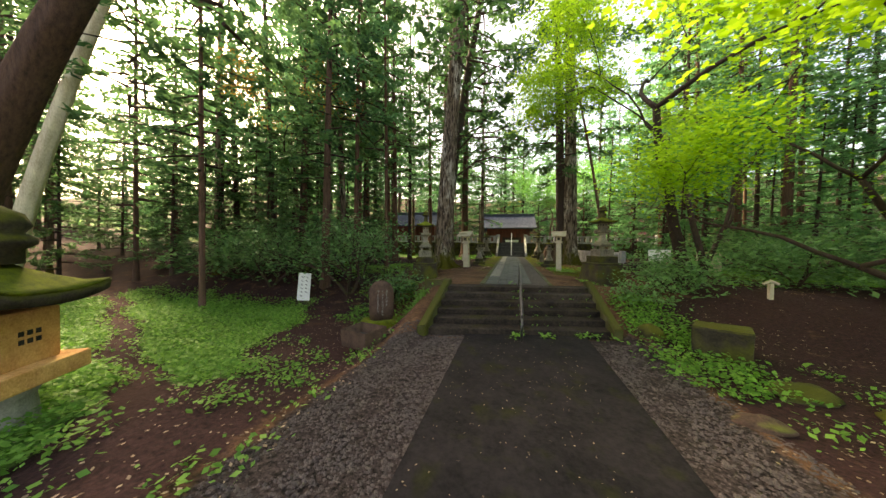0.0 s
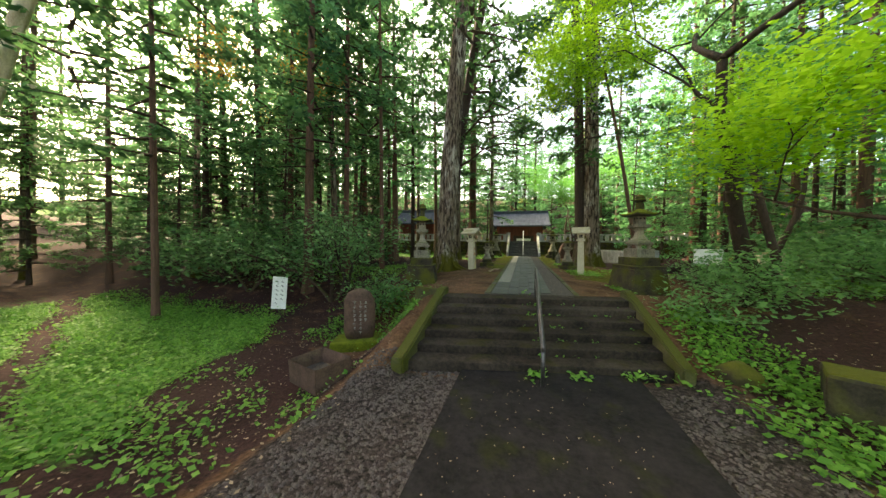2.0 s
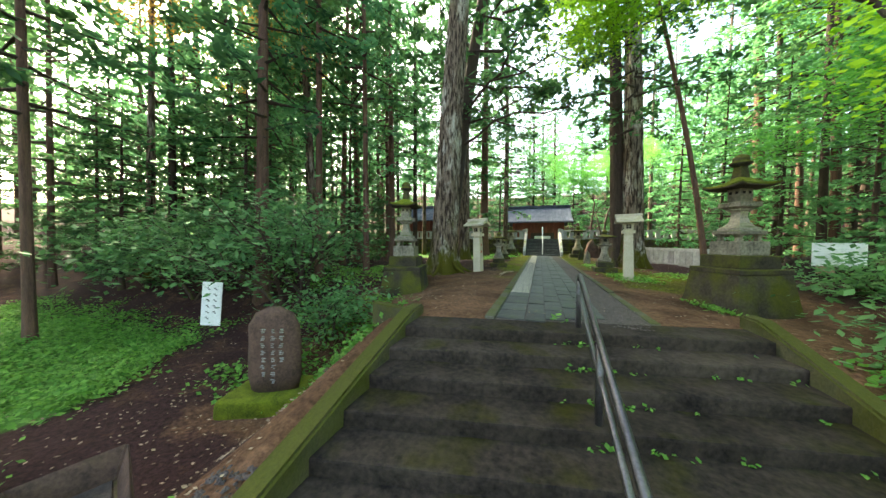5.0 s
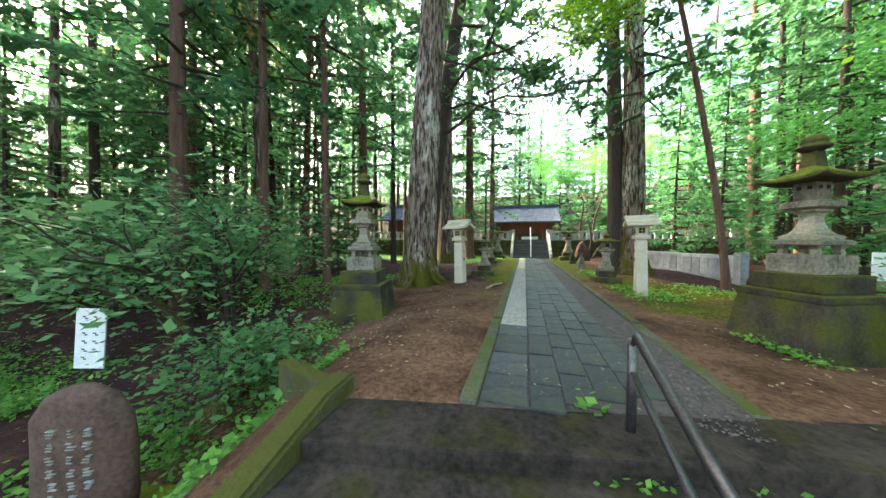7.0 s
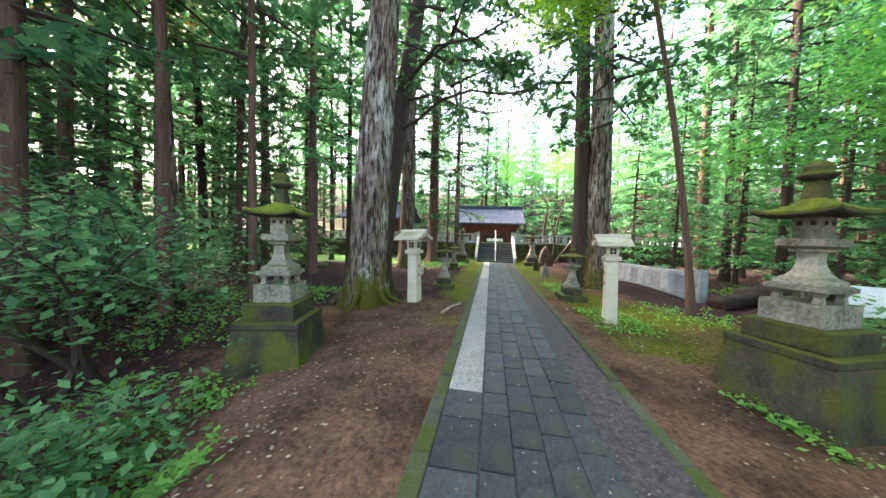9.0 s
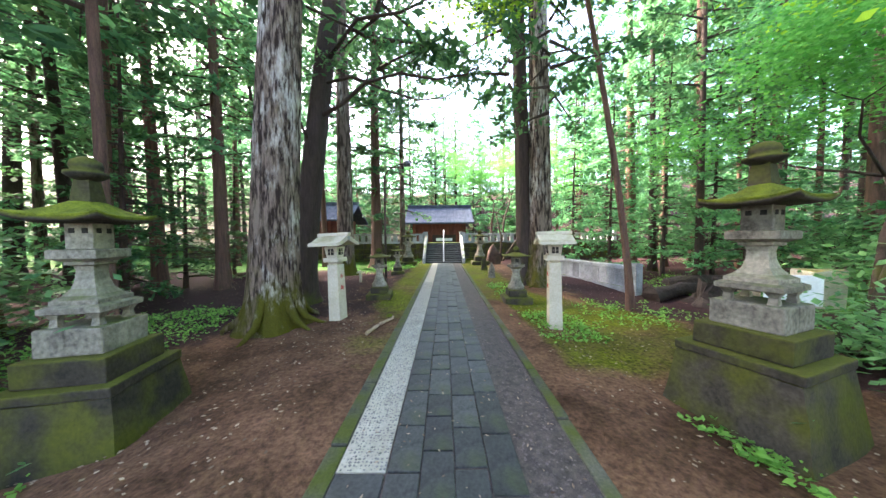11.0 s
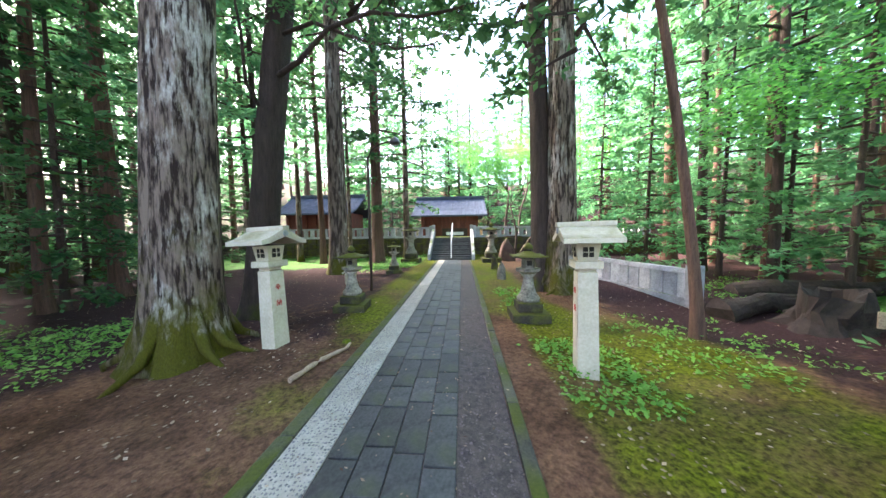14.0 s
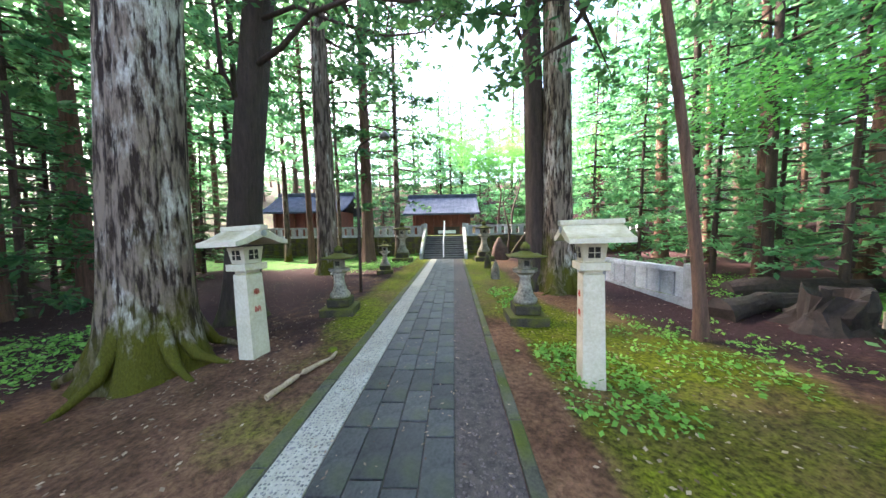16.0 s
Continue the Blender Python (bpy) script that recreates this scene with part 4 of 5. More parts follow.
def stone_fence(x0, y0, x1, y1, z, h, label, step=0.42, solid=False, group="stone fences"):
    ln = math.hypot(x1 - x0, y1 - y0)
    ob = thing("stone_fence", x0, y0, z, label, "fence", group, math.degrees(math.atan2(y1 - y0, x1 - x0)))
    part("top_rail", box(0, ln, -0.07, 0.07, h - 0.1, h, 0.012), M_STONE_WALL, ob)
    part("foot_rail", box(0, ln, -0.09, 0.09, -0.1, 0.12, 0.012), M_STONE_WALL, ob)
    w = step * (0.46 if solid else 0.3)
    for i in range(int(ln / step)):
        part("slat", box(i * step + step / 2 - w, i * step + step / 2 + w, -0.05, 0.05, 0.12, h - 0.1, 0.012), M_STONE_WALL, ob)
    for xx in (0, ln):
        part("post", box(xx - 0.1, xx + 0.1, -0.1, 0.1, -0.1, h + 0.08, 0.015), M_STONE_WALL, ob)


stone_fence(7.25, 14.5, 6.3, 19.4, U, 0.68, "grey weathered stone fence of close slabs", 0.3, True)
stone_fence(1.15, 25.75, -9.5, 25.75, 1.76, 0.62, "pale stone balustrade along the shrine terrace")
stone_fence(3.7, 25.75, 13.5, 25.75, 1.76, 0.62, "pale stone balustrade along the shrine terrace")


def terrace_wall():
    for nm, x0, x1 in (("wall_terrace_west", -14, 1.2), ("wall_terrace_east", 3.65, 18)):
        ob = new(nm)
        tagged(ob, "dark mossy rubble retaining wall of the terrace", "wall", kind="structure")
        x = x0
        part("core", box(x0, x1, 25.45, 25.95, 0.3, 1.75), M_STONE_MOSSY, ob)
        while x < x1:
            z = 0.4
            w = rng.uniform(0.5, 0.9)
            while z < 1.7:
                h = rng.uniform(0.26, 0.4)
                part("stone", rough_up(box(x, min(x + w, x1) - 0.02, 25.36, 25.5, z, min(z + h, 1.76) - 0.02, 0.03), 0.015, 3), M_STONE_MOSSY, ob)
                z += h
            x += w


terrace_wall()


def gabled_hall(name, x0, x1, y0, y1, z, wall, ridge, over, label, battens=40):
    ob = thing(name, 0, 0, 0, label, "shrine building")
    part("wall", box(x0, x1, y0, y1, z - 0.3, z + wall), M_WOOD, ob)
    ym = (y0 + y1) / 2
    bm = bmesh.new()
    prof = [(y0 - over, z + wall - 0.12), (y0 + 0.2, z + wall + 0.25), ((y0 + ym) / 2, z + wall + (ridge - wall) * 0.52), (ym, z + ridge), ((y1 + ym) / 2, z + wall + (ridge - wall) * 0.52), (y1 + over, z + wall - 0.12)]
    a = [bm.verts.new((x0 - over, p, q)) for p, q in prof] + [bm.verts.new((x0 - over, p, q - 0.12)) for p, q in reversed(prof)]
    c = [bm.verts.new((x1 + over, v.co.y, v.co.z)) for v in a]
    for i in range(len(a)):
        j = (i + 1) % len(a)
        bm.faces.new((a[i], a[j], c[j], c[i]))
    bm.faces.new(a)
    bm.faces.new(list(reversed(c)))
    bmesh.ops.recalc_face_normals(bm, faces=bm.faces[:])
    roof = part("roof", bm, M_ROOF, ob, "grey-blue sheet metal roof")
    part("ridge", box(x0 - over, x1 + over, ym - 0.16, ym + 0.16, z + ridge - 0.05, z + ridge + 0.2, 0.03), M_ROOF, roof)
    for i in range(battens):
        x = x0 - over + (x1 - x0 + 2 * over) * (i + 0.5) / battens
        bm = bmesh.new()
        tube([(x, p, q + 0.015) for p, q in prof[:4]], [0.02] * 4, 4, bm)
        part("seam", bm, M_ROOF, roof)
    n = 7
    for i in range(n):
        x = x0 + (x1 - x0) * i / (n - 1)
        part("pillar", box(x - 0.1, x + 0.1, y0 - 0.12, y0 + 0.05, z - 0.3, z + wall), M_WOOD, ob)
    for x in np.linspace(x0, x1, 9):
        part("rafter", box(x - 0.05, x + 0.05, y0 - over + 0.08, y0, z + wall - 0.2, z + wall - 0.08), M_DARKWOOD, ob)
    return ob


hall = gabled_hall("shrine_hall", 0.0, 4.1, 30.4, 34.6, 1.75, 1.7, 3.05, 0.75, "dark red-brown wooden shrine hall with grey roof")
# solid block before the wall; its dark colour is the doorway's inner shade
part("doorway", box(1.5, 3.4, 30.2, 30.36, 1.75, 2.35), M_DARKWOOD, hall, "dark block painted as the shade of an open doorway")
part("curtain", box(1.8, 3.1, 30.14, 30.18, 1.85, 2.08), M_PLASTER, hall, "white cloth hanging across the doorway")
gabled_hall("side_hall", -9.8, -5.6, 29.0, 33.0, 1.75, 1.9, 3.2, 0.9, "low dark wooden side hall with grey roof")


# ---- things beside the approach ----
def lamp_post():
    ob = thing("street_lamp", 0.7, 15.9, gz(0.7, 15.9), "thin brown metal pole with arm and lamp", "street lamp")
    part("pole", tube([(0, 0, -0.1), (0, 0, 3.3)], [0.035, 0.03], 10), M_DARKWOOD, ob, "", True)
    part("arm", tube([(0, 0, 3.25), (0.1, 0, 3.45), (0.35, 0.0, 3.6), (0.6, 0.0, 3.66)], [0.018] * 4, 8), M_DARKWOOD, ob, "", True)
    part("lamp_head", lathe([(0.03, 3.75), (0.09, 3.7), (0.13, 3.62), (0.12, 3.58)], 14), M_STEEL, ob, "grey lamp head", True).location = (0.68, 0, 0)


lamp_post()


def stele():
    ob = thing("stone_stele", -0.68, 6.8, -0.42, "brown upright memorial stone with carved pale writing", "monument", turn=22)
    ob.scale = (1.28, 1.1, 1.18)
    part("foot", rough_up(box(-0.38, 0.38, -0.28, 0.28, -0.1, 0.15, 0.05), 0.03, 3, 2), M_MOSS, ob, "mossy foot stone", True)
    bm = lathe([(0.20, 0.1), (0.235, 0.3), (0.24, 0.6), (0.23, 0.78), (0.17, 0.9), (0.06, 0.96)], 18)
    for v in bm.verts:
        v.co.y *= 0.42
    part("slab", rough_up(bm, 0.015, 4), M_BROWNSTONE, ob, "", True)
    for col, x in enumerate((-0.06, 0.03, 0.1)):
        for i in range((7, 8, 5)[col]):
            z = 0.76 - 0.07 * i
            for k in range(3):
                w, o = rng.uniform(0.008, 0.018), rng.uniform(-0.008, 0.008)
                part("carved_mark", box(x + o - w, x + o + w, -0.108, -0.09, z - 0.016 * k, z - 0.016 * k + 0.005), M_CONCRETE, ob)


stele()


def trough():
    ob = thing("stone_trough", -0.18, 5.1, gz(-0.18, 5.1), "brown hollowed stone water trough tilted in soil", "trough", turn=-22)
    ob.matrix_basis = pose(-0.18, 5.1, gz(-0.18, 5.1) - 0.03, 2, -4, -22)
    bm = box(-0.36, 0.36, -0.25, 0.25, 0, 0.34)
    top = max(bm.faces, key=lambda f: f.calc_center_median().z)
    bmesh.ops.inset_individual(bm, faces=[top], thickness=0.085)
    bmesh.ops.translate(bm, verts=top.verts[:], vec=(0, 0, -0.2))
    bmesh.ops.bevel(bm, geom=bm.edges[:], offset=0.015, segments=2, affect="EDGES")
    ob.location.z += 0.09
    part("basin", rough_up(bm, 0.014, 4), M_BROWNSTONE, ob)
    part("sediment", rough_up(box(-0.28, 0.28, -0.17, 0.17, 0.1, 0.16), 0.01, 6, 3), M_DARKBED, ob, "dark wet leaf mould in the basin")


trough()


def sign_board(x, y, z, w, h, label, columns, post=True, turn=0, lean=0, face=M_PLASTER):
    ob = thing("sign_board", x, y, z, label, "sign", turn=turn)
    ob.matrix_basis = pose(x, y, z, 0, lean, turn)
    part("board", box(-w / 2, w / 2, -0.012, 0.012, 0.55, 0.55 + h, 0.004), face, ob)
    if post:
        part("stake", box(-0.02, 0.02, 0.014, 0.05, -0.2, 0.5 + h, 0.004), M_DARKWOOD, ob)
    for c in range(columns):
        cx = (c - (columns - 1) / 2) * w * 0.36
        for i in range(6 - c):
            zz = 0.55 + h * (0.86 - 0.135 * i)
            for k in range(2):
                part("written_mark", box(cx - w * 0.09 + k * w * 0.08, cx + w * 0.02 + k * w * 0.07, -0.015, -0.0125, zz - h * 0.03 * k - 0.006, zz + 0.012 - h * 0.03 * k), M_INK, ob)
    return ob


sign_board(-4.2, 8.2, -0.82, 0.38, 0.9, "white narrow board with black brush writing on a stake", 2, lean=4, turn=25)
sign_board(7.3, 11.4, gz(7.3, 11.4) - 0.1, 0.6, 0.42, "blank white board on a low stake", 0, turn=-20)
sign_board(8.0, 12.6, gz(8, 12.6) - 0.35, 0.3, 0.2, "small bare wooden notice on a stake", 0, turn=-30, face=M_DEADWOOD)


def marker(x, y, label):
    ob = thing("marker_post", x, y, gz(x, y), label, "marker post")
    part("shaft", box(-0.035, 0.035, -0.035, 0.035, -0.1, 0.32, 0.006), M_WHITE, ob)
    bm = bmesh.new()
    tube([(-0.13, 0, 0.31), (0, 0, 0.37), (0.13, 0, 0.31)], [0.03] * 3, 6, bm)
    part("cap", bm, M_WHITE, ob, "small white gabled cap")


marker(7.6, 7.6, "small white post with gabled cap on the bank")
marker(-0.4, 17.0, "small white post with gabled cap beside a lantern")


def boulder(x, y, sx, sy, sz, label, mat=M_STONE_MOSSY, seed=0, turn=0, block=False):
    ob = thing("mossy_block" if block else "boulder", x, y, gz(x, y), label, "stone", "stones", turn)
    bm = bmesh.new()
    if block:
        box(-sx, sx, -sy, sy, -0.1, sz, 0.04, bm)
        rough_up(bm, 0.03, 2.5, 2)
    else:
        bmesh.ops.create_icosphere(bm, subdivisions=3, radius=1)
        for v in bm.verts:
            v.co += Vector(noise.noise_vector(v.co * 1.4 + Vector((seed, 0, 0)))) * 0.28
            v.co = Vector((v.co.x * sx, v.co.y * sy, v.co.z * sz))
    part("stone", bm, mat, ob, "", not block)


boulder(5.45, 5.4, 0.31, 0.24, 0.42, "mossy square stone block with pale lichen", seed=1, turn=-30, block=True)
boulder(4.75, 3.7, 0.24, 0.15, 0.08, "flat stone lying in the gravel", M_BROWNSTONE, 2)
boulder(5.6, 4.4, 0.32, 0.22, 0.12, "low moss-covered stone beside gravel", M_KERB, 3)
boulder(4.75, 5.9, 0.2, 0.16, 0.2, "mossy stone at the foot of the kerb", M_STONE_MOSSY, 4)
boulder(6.3, 4.0, 0.4, 0.3, 0.14, "dark mossy stone in leaf litter", M_STONE_MOSSY, 5)
boulder(4.2, 19.8, 0.13, 0.12, 0.55, "upright dark stone marker", M_STONE_MOSSY, 6)
boulder(4.15, 17.5, 0.14, 0.12, 0.5, "upright grey stone marker", M_STONE, 7)
boulder(1.45, 12.6, 0.06, 0.05, 0.05, "small yellow mossy stone", M_MOSS, 8)
boulder(5.2, 23.2, 0.4, 0.3, 1.0, "tall dark monument stone below the terrace", M_BROWNSTONE, 9)
boulder(9.5, 12.8, 0.3, 0.2, 0.7, "pale upright memorial stones in the wood", M_WHITE, 10, block=True)


def fallen(points, r, label, name="fallen_branch", mat=M_DEADWOOD):
    p = [(x, y, gz(x, y) + h) for x, y, h in points]
    pts, rad = [], []
    for i in range(len(p) - 1):
        for k in range(5):
            f = k / 5
            pts.append(Vector(p[i]).lerp(Vector(p[i + 1]), f))
            rad.append(r * (1 - 0.5 * (i + f) / len(p)))
    bm = rough_up(tube(pts, rad, 14), r * 0.35, 1.2 / r ** 0.7)
    ob = link_mesh(name, bpy.data.meshes.new(name), None, label, "branch")
    bm.to_mesh(ob.data)
    bm.free()
    ob.data.materials.append(mat)


fallen([(1.3, 11.6, 0.02), (1.42, 12.0, 0.05), (1.55, 12.35, 0.03), (1.52, 12.55, 0.02)], 0.028, "pale dead branch lying on the soil")
fallen([(7.2, 13.9, 0.12), (8.0, 14.1, 0.16), (9.4, 14.0, 0.14)], 0.2, "dark decaying log lying in litter", "fallen_log", M_ROT)
fallen([(8.8, 15.5, 0.1), (10.5, 15.1, 0.2), (12.4, 15.6, 0.1)], 0.24, "dark decaying log lying in litter", "fallen_log", M_ROT)


def stump():
    ob = thing("tree_stump", 8.1, 13.3, gz(8.1, 13.3), "dark rotten tree stump", "stump")
    part("wood", rough_up(rough_up(lathe([(0.55, -0.1), (0.4, 0.08), (0.33, 0.25), (0.3, 0.5), (0.22, 0.42), (0.16, 0.2)], 26), 0.16, 3.1), 0.05, 11), M_ROT, ob)


stump()


def near_lantern():
    """The mossy lantern passed at the start, low sunlight painted orange on firebox and platform."""
    ob = thing("round_stone_lantern", -2.06, 1.9, 0, "mossy stone lantern with orange sunlight painted on firebox and platform", "stone lantern", turn=28)
    ob.scale = (0.9, 0.9, 1)
    part("base", rough_up(lathe([(0.5, -0.5), (0.42, -0.3), (0.28, 0.0), (0.25, 0.2), (0.34, 0.33)], 20), 0.012, 5), M_CONCRETE, ob, "", True)
    part("platform", rough_up(box(-0.44, 0.44, -0.44, 0.44, 0.33, 0.5, 0.02), 0.006, 5), M_SUNLIT_STONE, ob)
    fire = part("firebox", box(-0.29, 0.29, -0.29, 0.29, 0.5, 1.0, 0.02), M_SUNLIT_STONE, ob, "stone firebox with orange sunlight in its colour")
    for a in range(4):
        for i in range(3):
            for j in range(2):
                bm = box(-0.1 + i * 0.075, -0.055 + i * 0.075, -0.296, -0.26, 0.7 + j * 0.075, 0.745 + j * 0.075)
                bmesh.ops.rotate(bm, verts=bm.verts[:], matrix=Matrix.Rotation(a * math.pi / 2, 3, "Z"))
                part("opening", bm, M_HOLE, fire)
    roof = part("roof", rough_up(curved_roof(0.56, 1.05, 0.33, 0.1), 0.008, 5), M_STONE_MOSSY, ob, "", True)
    part("moss_cover", rough_up(curved_roof(0.555, 1.15, 0.32, 0.025), 0.012, 10), M_MOSS, roof, "bright green moss cushion", True)
    part("finial", lathe([(0.2, 1.42), (0.2, 1.55), (0.28, 1.6), (0.28, 1.66), (0.2, 1.7), (0.25, 1.77), (0.2, 1.88), (0.05, 1.95)], 18), M_STONE_MOSSY, ob, "", True)


near_lantern()


# ---- shrubs and ground plants ----
def shrub(x, y, h, rad, n, seed, size, label="leafy evergreen shrub with dark glossy leaves", mat=M_SHRUB, group="undergrowth shrubs"):
    g = np.random.default_rng(seed)
    ob = thing("shrub", x, y, gz(x, y), label, "shrub", group)
    bm, tips = bmesh.new(), []
    for k in range(3):
        a = g.uniform(0, 6.28)
        branching(bm, (0, 0, -0.1), (0.5 * math.cos(a), 0.5 * math.sin(a), 1), h * 0.45, 0.02 + h * 0.008, 2, g, tips, 0.8)
    part("stemwork", bm, M_BARK_DARK, ob)
    t = np.array(tips)[g.integers(0, len(tips), n)]
    c = t + g.normal(0, 1, t.shape) * np.array([rad, rad, rad * 0.45])
    c[:, 2] = np.maximum(c[:, 2], 0.08)
    v, f = leaves(c, size * g.uniform(0.6, 1.4, n), seed + 1, 0.6, 1.9)
    link_mesh("foliage", from_arrays("foliage", v, f, mat), ob)


for k, (x, y, h, rad, n, size) in enumerate(((-2.6, 9.4, 3.4, 0.5, 1700, 0.06), (-3.0, 9.0, 4.2, 0.55, 2000, 0.06), (-0.9, 8.0, 1.1, 0.35, 1500, 0.05), (-4.6, 9.6, 3.6, 0.6, 1700, 0.07), (-6.4, 9.2, 3.4, 0.6, 1700, 0.07),
                                              (5.2, 7.3, 0.6, 0.3, 600, 0.05), (6.2, 8.2, 0.9, 0.4, 900, 0.055), (7.0, 9.4, 1.3, 0.45, 1100, 0.06), (6.9, 10.6, 0.8, 0.4, 1000, 0.055), (9.4, 9.4, 1.8, 0.6, 1800, 0.07),
                                              (10.8, 12.0, 1.8, 0.7, 2000, 0.08), (-5.2, 11.4, 1.6, 0.6, 1500, 0.08), (11.5, 8.0, 2.0, 0.7, 2000, 0.08), (-7.5, 9.5, 2.4, 0.7, 2000, 0.09), (11.8, 14.6, 2.2, 0.7, 2000, 0.09))):
    shrub(x, y, h, rad, n, 300 + k, size)


def scatter(name, places, per, spread, size, mat, label, category, seed, lift=0.05, flat=0.6, long=1.5):
    g = np.random.default_rng(seed)
    p = np.repeat(np.array(places), per, 0)
    p = p + g.normal(0, 1, p.shape) * spread
    z = ground_z(p[:, 0], p[:, 1]) + np.abs(g.normal(lift, lift * 0.7, len(p))) + 0.012
    v, f = leaves(np.stack([p[:, 0], p[:, 1], z], 1), size * g.uniform(0.5, 1.5, len(p)), seed + 3, flat, long)
    link_mesh(name, from_arrays(name, v, f, mat), None, label, category, kind="stuff")


def region(n, x0, x1, y0, y1, seed, clear=True, lower=1.25):
    g = np.random.default_rng(seed)
    p = np.stack([g.uniform(x0, x1, n), g.uniform(y0, y1, n)], 1)
    p = p[on_track(p[:, 0], p[:, 1]) > 0.5]
    if clear:
        p = p[(np.abs(p[:, 0] - 2.55) > np.where(p[:, 1] < 7.6, 1.95, lower))]
    return p


lawn = region(4600, -11, -0.6, 0.2, 8.6, 1)
lawn = lawn[herb_zone(lawn[:, 0], lawn[:, 1]) > np.random.default_rng(61).uniform(0.1, 0.9, len(lawn))]
scatter("ground_herbs", np.concatenate([lawn, region(85, -2.6, 0.6, 1.0, 5.2, 2), region(120, -2, 0.5, 6.6, 8.3, 62), region(190, 4.5, 5.5, 4.2, 7.5, 3), region(40, 5, 7.5, 2, 5, 63), region(150, -1.5, 1.0, 20, 25, 64), region(260, 8, 14, 9, 17, 4), region(160, -5, -1.4, 10, 13.5, 5)]),
        20, 0.12, 0.04, M_HERB, "fresh green ground herbs", "plants", 11)
scatter("moss_herbs", np.concatenate([region(60, 3.9, 4.7, 11.2, 12.6, 6), region(40, 3.7, 4.4, 14.2, 16, 7), region(50, 4.9, 7, 11.5, 14, 8), region(50, -2.6, -0.4, 8.4, 9.4, 9), region(16, 4.45, 4.75, 9.0, 9.7, 19), region(60, -3.4, -1.4, 10.8, 13.4, 65)]), 14, 0.08, 0.035, M_HERB, "small green herbs on moss", "plants", 12, 0.03)
scatter("step_weeds", np.array([(2.55, 5.5), (2.62, 5.6), (2.5, 5.45), (3.1, 5.62), (3.0, 5.6), (3.6, 5.8), (3.75, 5.82), (2.6, 6.3), (3.9, 5.8), (2.45, 7.5), (4.2, 5.9)]), 12, 0.05, 0.05, M_HERB, "weeds growing from the step joints", "plants", 13, 0.05)
def joint_weeds():
    """Small weeds in the joints of the steps, more of them beside the rail and on the east half."""
    g = np.random.default_rng(71)
    pts, run = [], (STAIR_Y1 - STAIR_Y0) / 5
    for k in range(46):
        i = int(g.integers(0, 5))
        x = g.normal(0.05, 0.05) if k % 3 == 0 else g.uniform(-0.2, 1.5)
        for q in range(int(g.integers(2, 7))):
            dx = x + g.normal(0, 0.03)
            pts.append((STAIR_X + dx, STAIR_Y0 + (i + 1) * run - 0.03 + SKEW * dx + g.normal(0, 0.01), U * (i + 1) / 6 + abs(g.normal(0.02, 0.015))))
    v, f = leaves(np.array(pts), 0.022 * g.uniform(0.6, 1.5, len(pts)), 72, 0.5, 1.5)
    link_mesh("joint_weeds", from_arrays("joint_weeds", v, f, M_HERB), None, "tiny weeds in the joints of the steps", "plants", kind="stuff")


joint_weeds()
scatter("leaf_litter", np.concatenate([region(11000, -7, 11, 1, 20, 14), region(2600, -2, 7, 0.5, 7, 15), region(1100, 0, 5.6, 7.5, 14, 16)]), 1, 0.05, 0.02, M_LITTER, "scattered dead leaves and twigs", "leaf litter", 14, 0.004, 0.92, 1.6)
scatter("path_litter", region(520, 1.7, 3.4, 0.5, 5.4, 17, False), 1, 0.02, 0.01, M_LITTER, "small fallen leaves on the path", "leaf litter", 15, 0.012, 0.95, 1.4)
scatter("upper_path_litter", region(700, 1.85, 3.4, 7.6, 16, 18, False), 1, 0.02, 0.012, M_LITTER, "small fallen leaves on the paving", "leaf litter", 16, 0.014, 0.95, 2.2)


def stones(name, p, size, mat, label, seed, squash=0.6, lift=0.0, level=None):
    g = np.random.default_rng(seed)
    n = len(p)
    base = np.array([(1, 0, 0), (0, 1, 0), (-1, 0, 0), (0, -1, 0), (0, 0, 1), (0, 0, -1)], float)
    fc = np.array([(0, 1, 4), (1, 2, 4), (2, 3, 4), (3, 0, 4), (1, 0, 5), (2, 1, 5), (3, 2, 5), (0, 3, 5)])
    a = g.uniform(0, 6.28, n)
    s = size * g.uniform(0.5, 1.5, (n, 1, 1)) * g.uniform(0.7, 1.3, (n, 6, 1))
    v = base[None] * s
    x = v[..., 0] * np.cos(a)[:, None] - v[..., 1] * np.sin(a)[:, None]
    y = v[..., 0] * np.sin(a)[:, None] + v[..., 1] * np.cos(a)[:, None]
    z0 = ground_z(p[:, 0], p[:, 1]) if level is None else np.full(n, level)
    verts = np.stack([x + p[:, 0:1], y + p[:, 1:2], v[..., 2] * squash + z0[:, None] + lift], -1).reshape(-1, 3)
    faces = (fc[None] + 6 * np.arange(n)[:, None, None]).reshape(-1, 3)
    link_mesh(name, from_arrays(name, verts, faces, mat), None, label, "gravel", kind="stuff")


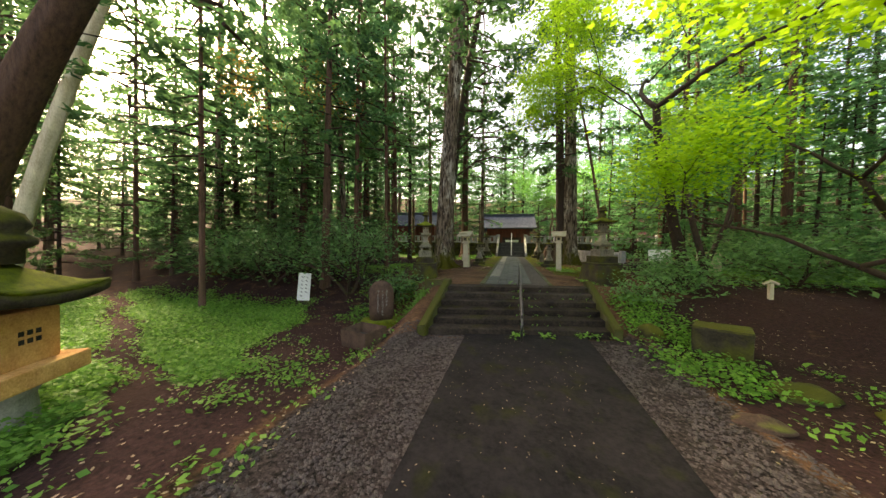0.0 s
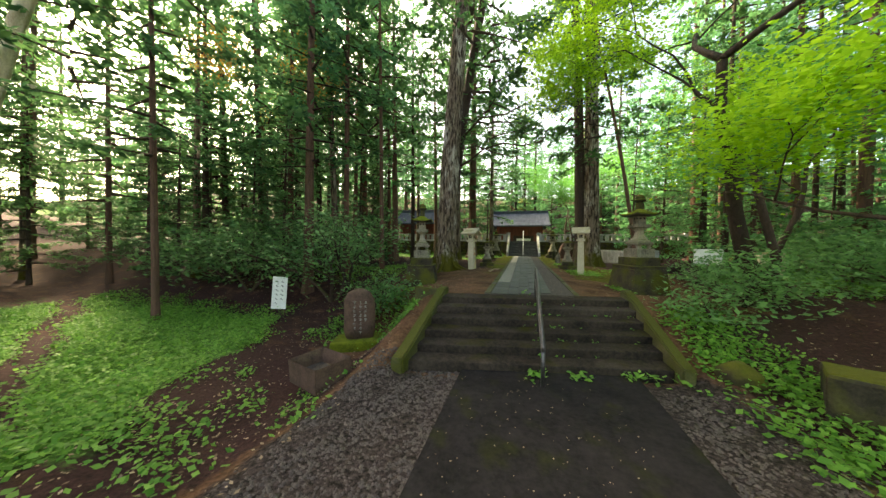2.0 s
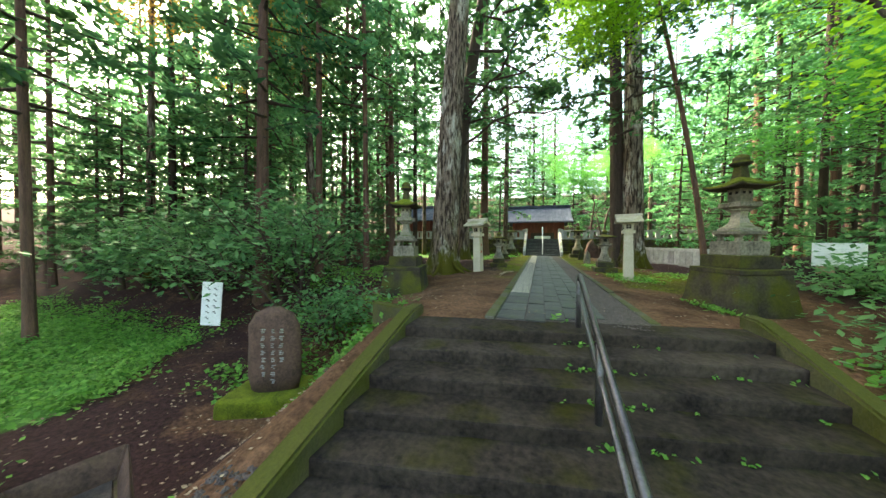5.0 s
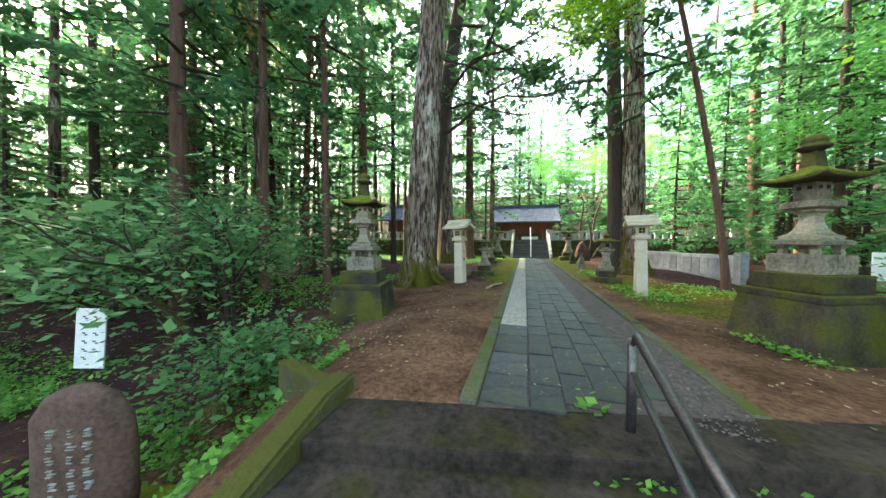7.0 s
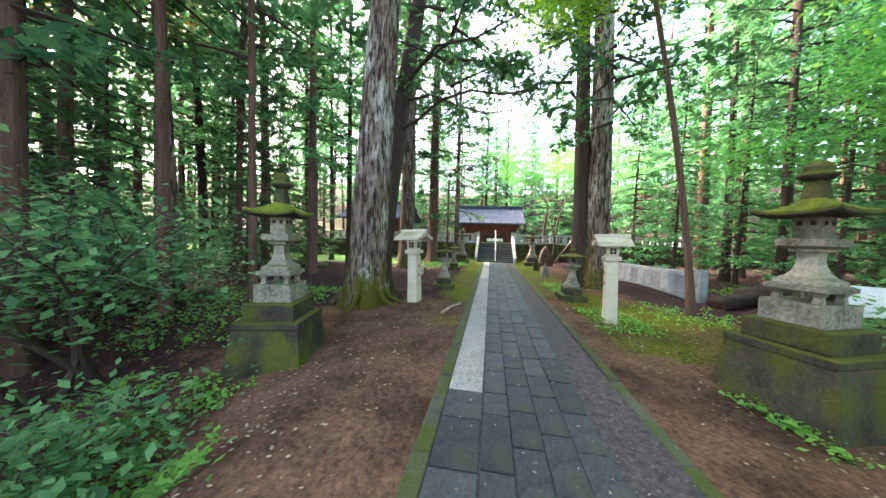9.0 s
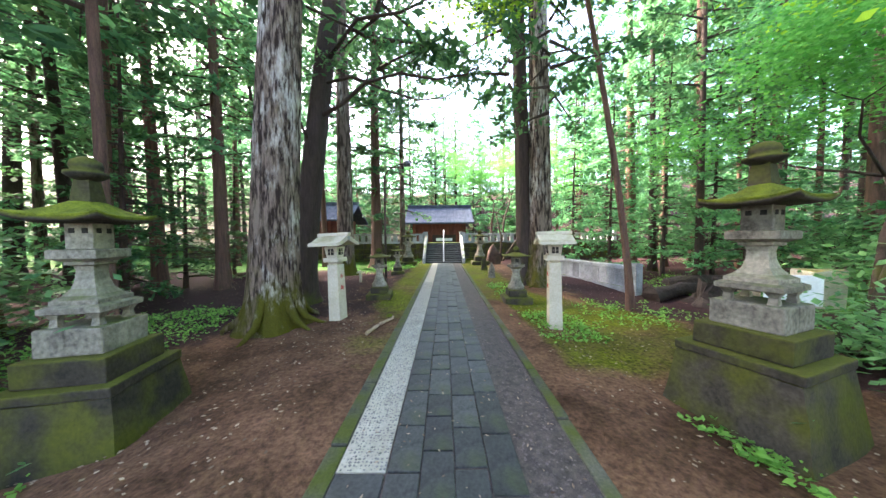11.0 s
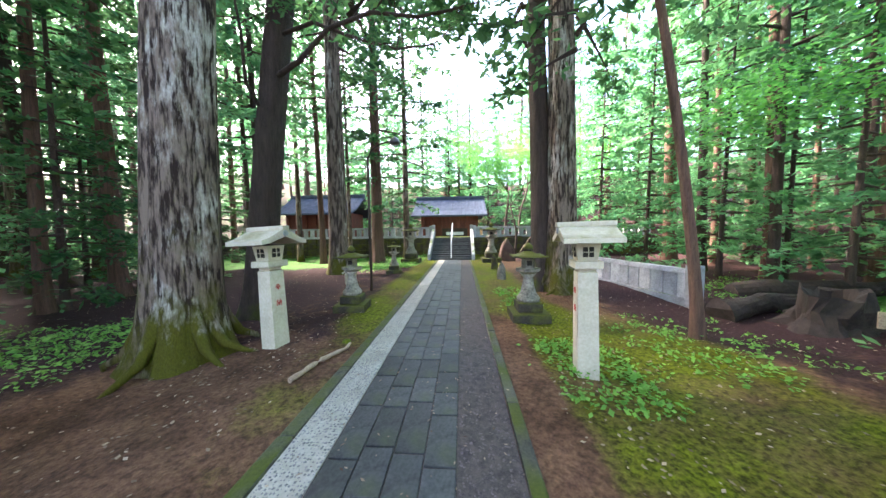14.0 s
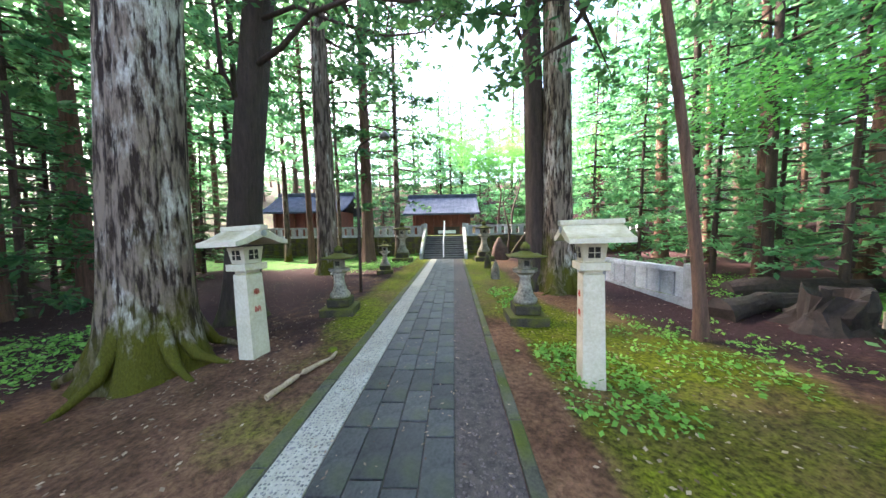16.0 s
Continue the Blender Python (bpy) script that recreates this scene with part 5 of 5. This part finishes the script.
gravel = np.concatenate([region(9000, 0.4, 1.68, -0.5, 5.5, 21, False), region(7000, 3.72, 4.8, -0.5, 5.6, 22, False)])
stones("gravel", gravel, 0.016, M_GRAVEL, "loose grey-brown gravel beside the path", 23)


# ---- paving pieces ----
def pieces():
    flags = new("paving_flags")
    tagged(flags, "dark grey rectangular flagstones in four rows", "paving", kind="structure")
    flags.location = (0, 0, U)
    shapes = []
    for k in range(6):
        ln = (0.3, 0.36, 0.42, 0.48, 0.54, 0.39)[k]
        bm = rough_up(box(-0.099, 0.099, -ln / 2 + 0.006, ln / 2 - 0.006, -0.05, 0.016, 0.007), 0.003, 7)
        me = bpy.data.meshes.new("flagstone")
        bm.to_mesh(me)
        bm.free()
        me.materials.append(M_FLAG)
        shapes.append((ln, me))
    for col in range(4):
        y = 7.45 + 0.11 * col
        while y < 23.0:
            ln, me = shapes[int(rng.integers(6))]
            ob = link_mesh("flagstone", me, flags)
            ob.matrix_basis = pose(2.212 + 0.206 * col, y + ln / 2, rng.uniform(-0.004, 0.004), rng.normal(0, 0.25), rng.normal(0, 0.4), rng.normal(0, 0.4))
            y += ln + 0.004
    y = 7.45
    while y < 9.0:
        ln, me = shapes[int(rng.integers(6))]
        ob = link_mesh("flagstone", me, flags)
        ob.matrix_basis = pose(1.95, y + ln / 2, 0, 0, 0, 0) @ Matrix.Diagonal((1.5, 1, 1, 1))
        y += ln + 0.004
    g = np.random.default_rng(31)
    px, py = np.meshgrid(np.arange(1.818, 2.09, 0.0245), np.arange(9.17, 16.5, 0.027))
    spots = np.stack([px.ravel(), py.ravel()], 1) + g.uniform(-0.007, 0.007, (px.size, 2))
    stones("set_pebbles", spots[g.uniform(size=len(spots)) < 0.86], 0.0085, M_PEBBLE, "small dark pebbles set in the pale strip", 32, 0.5, 0.0, U + 0.016)
    stones("path_gravel", region(2600, 2.95, 3.32, 7.5, 15, 33, False), 0.009, M_GRAVEL, "fine gravel worn into the dark strip", 34, 0.5, 0.0, U + 0.004)


pieces()
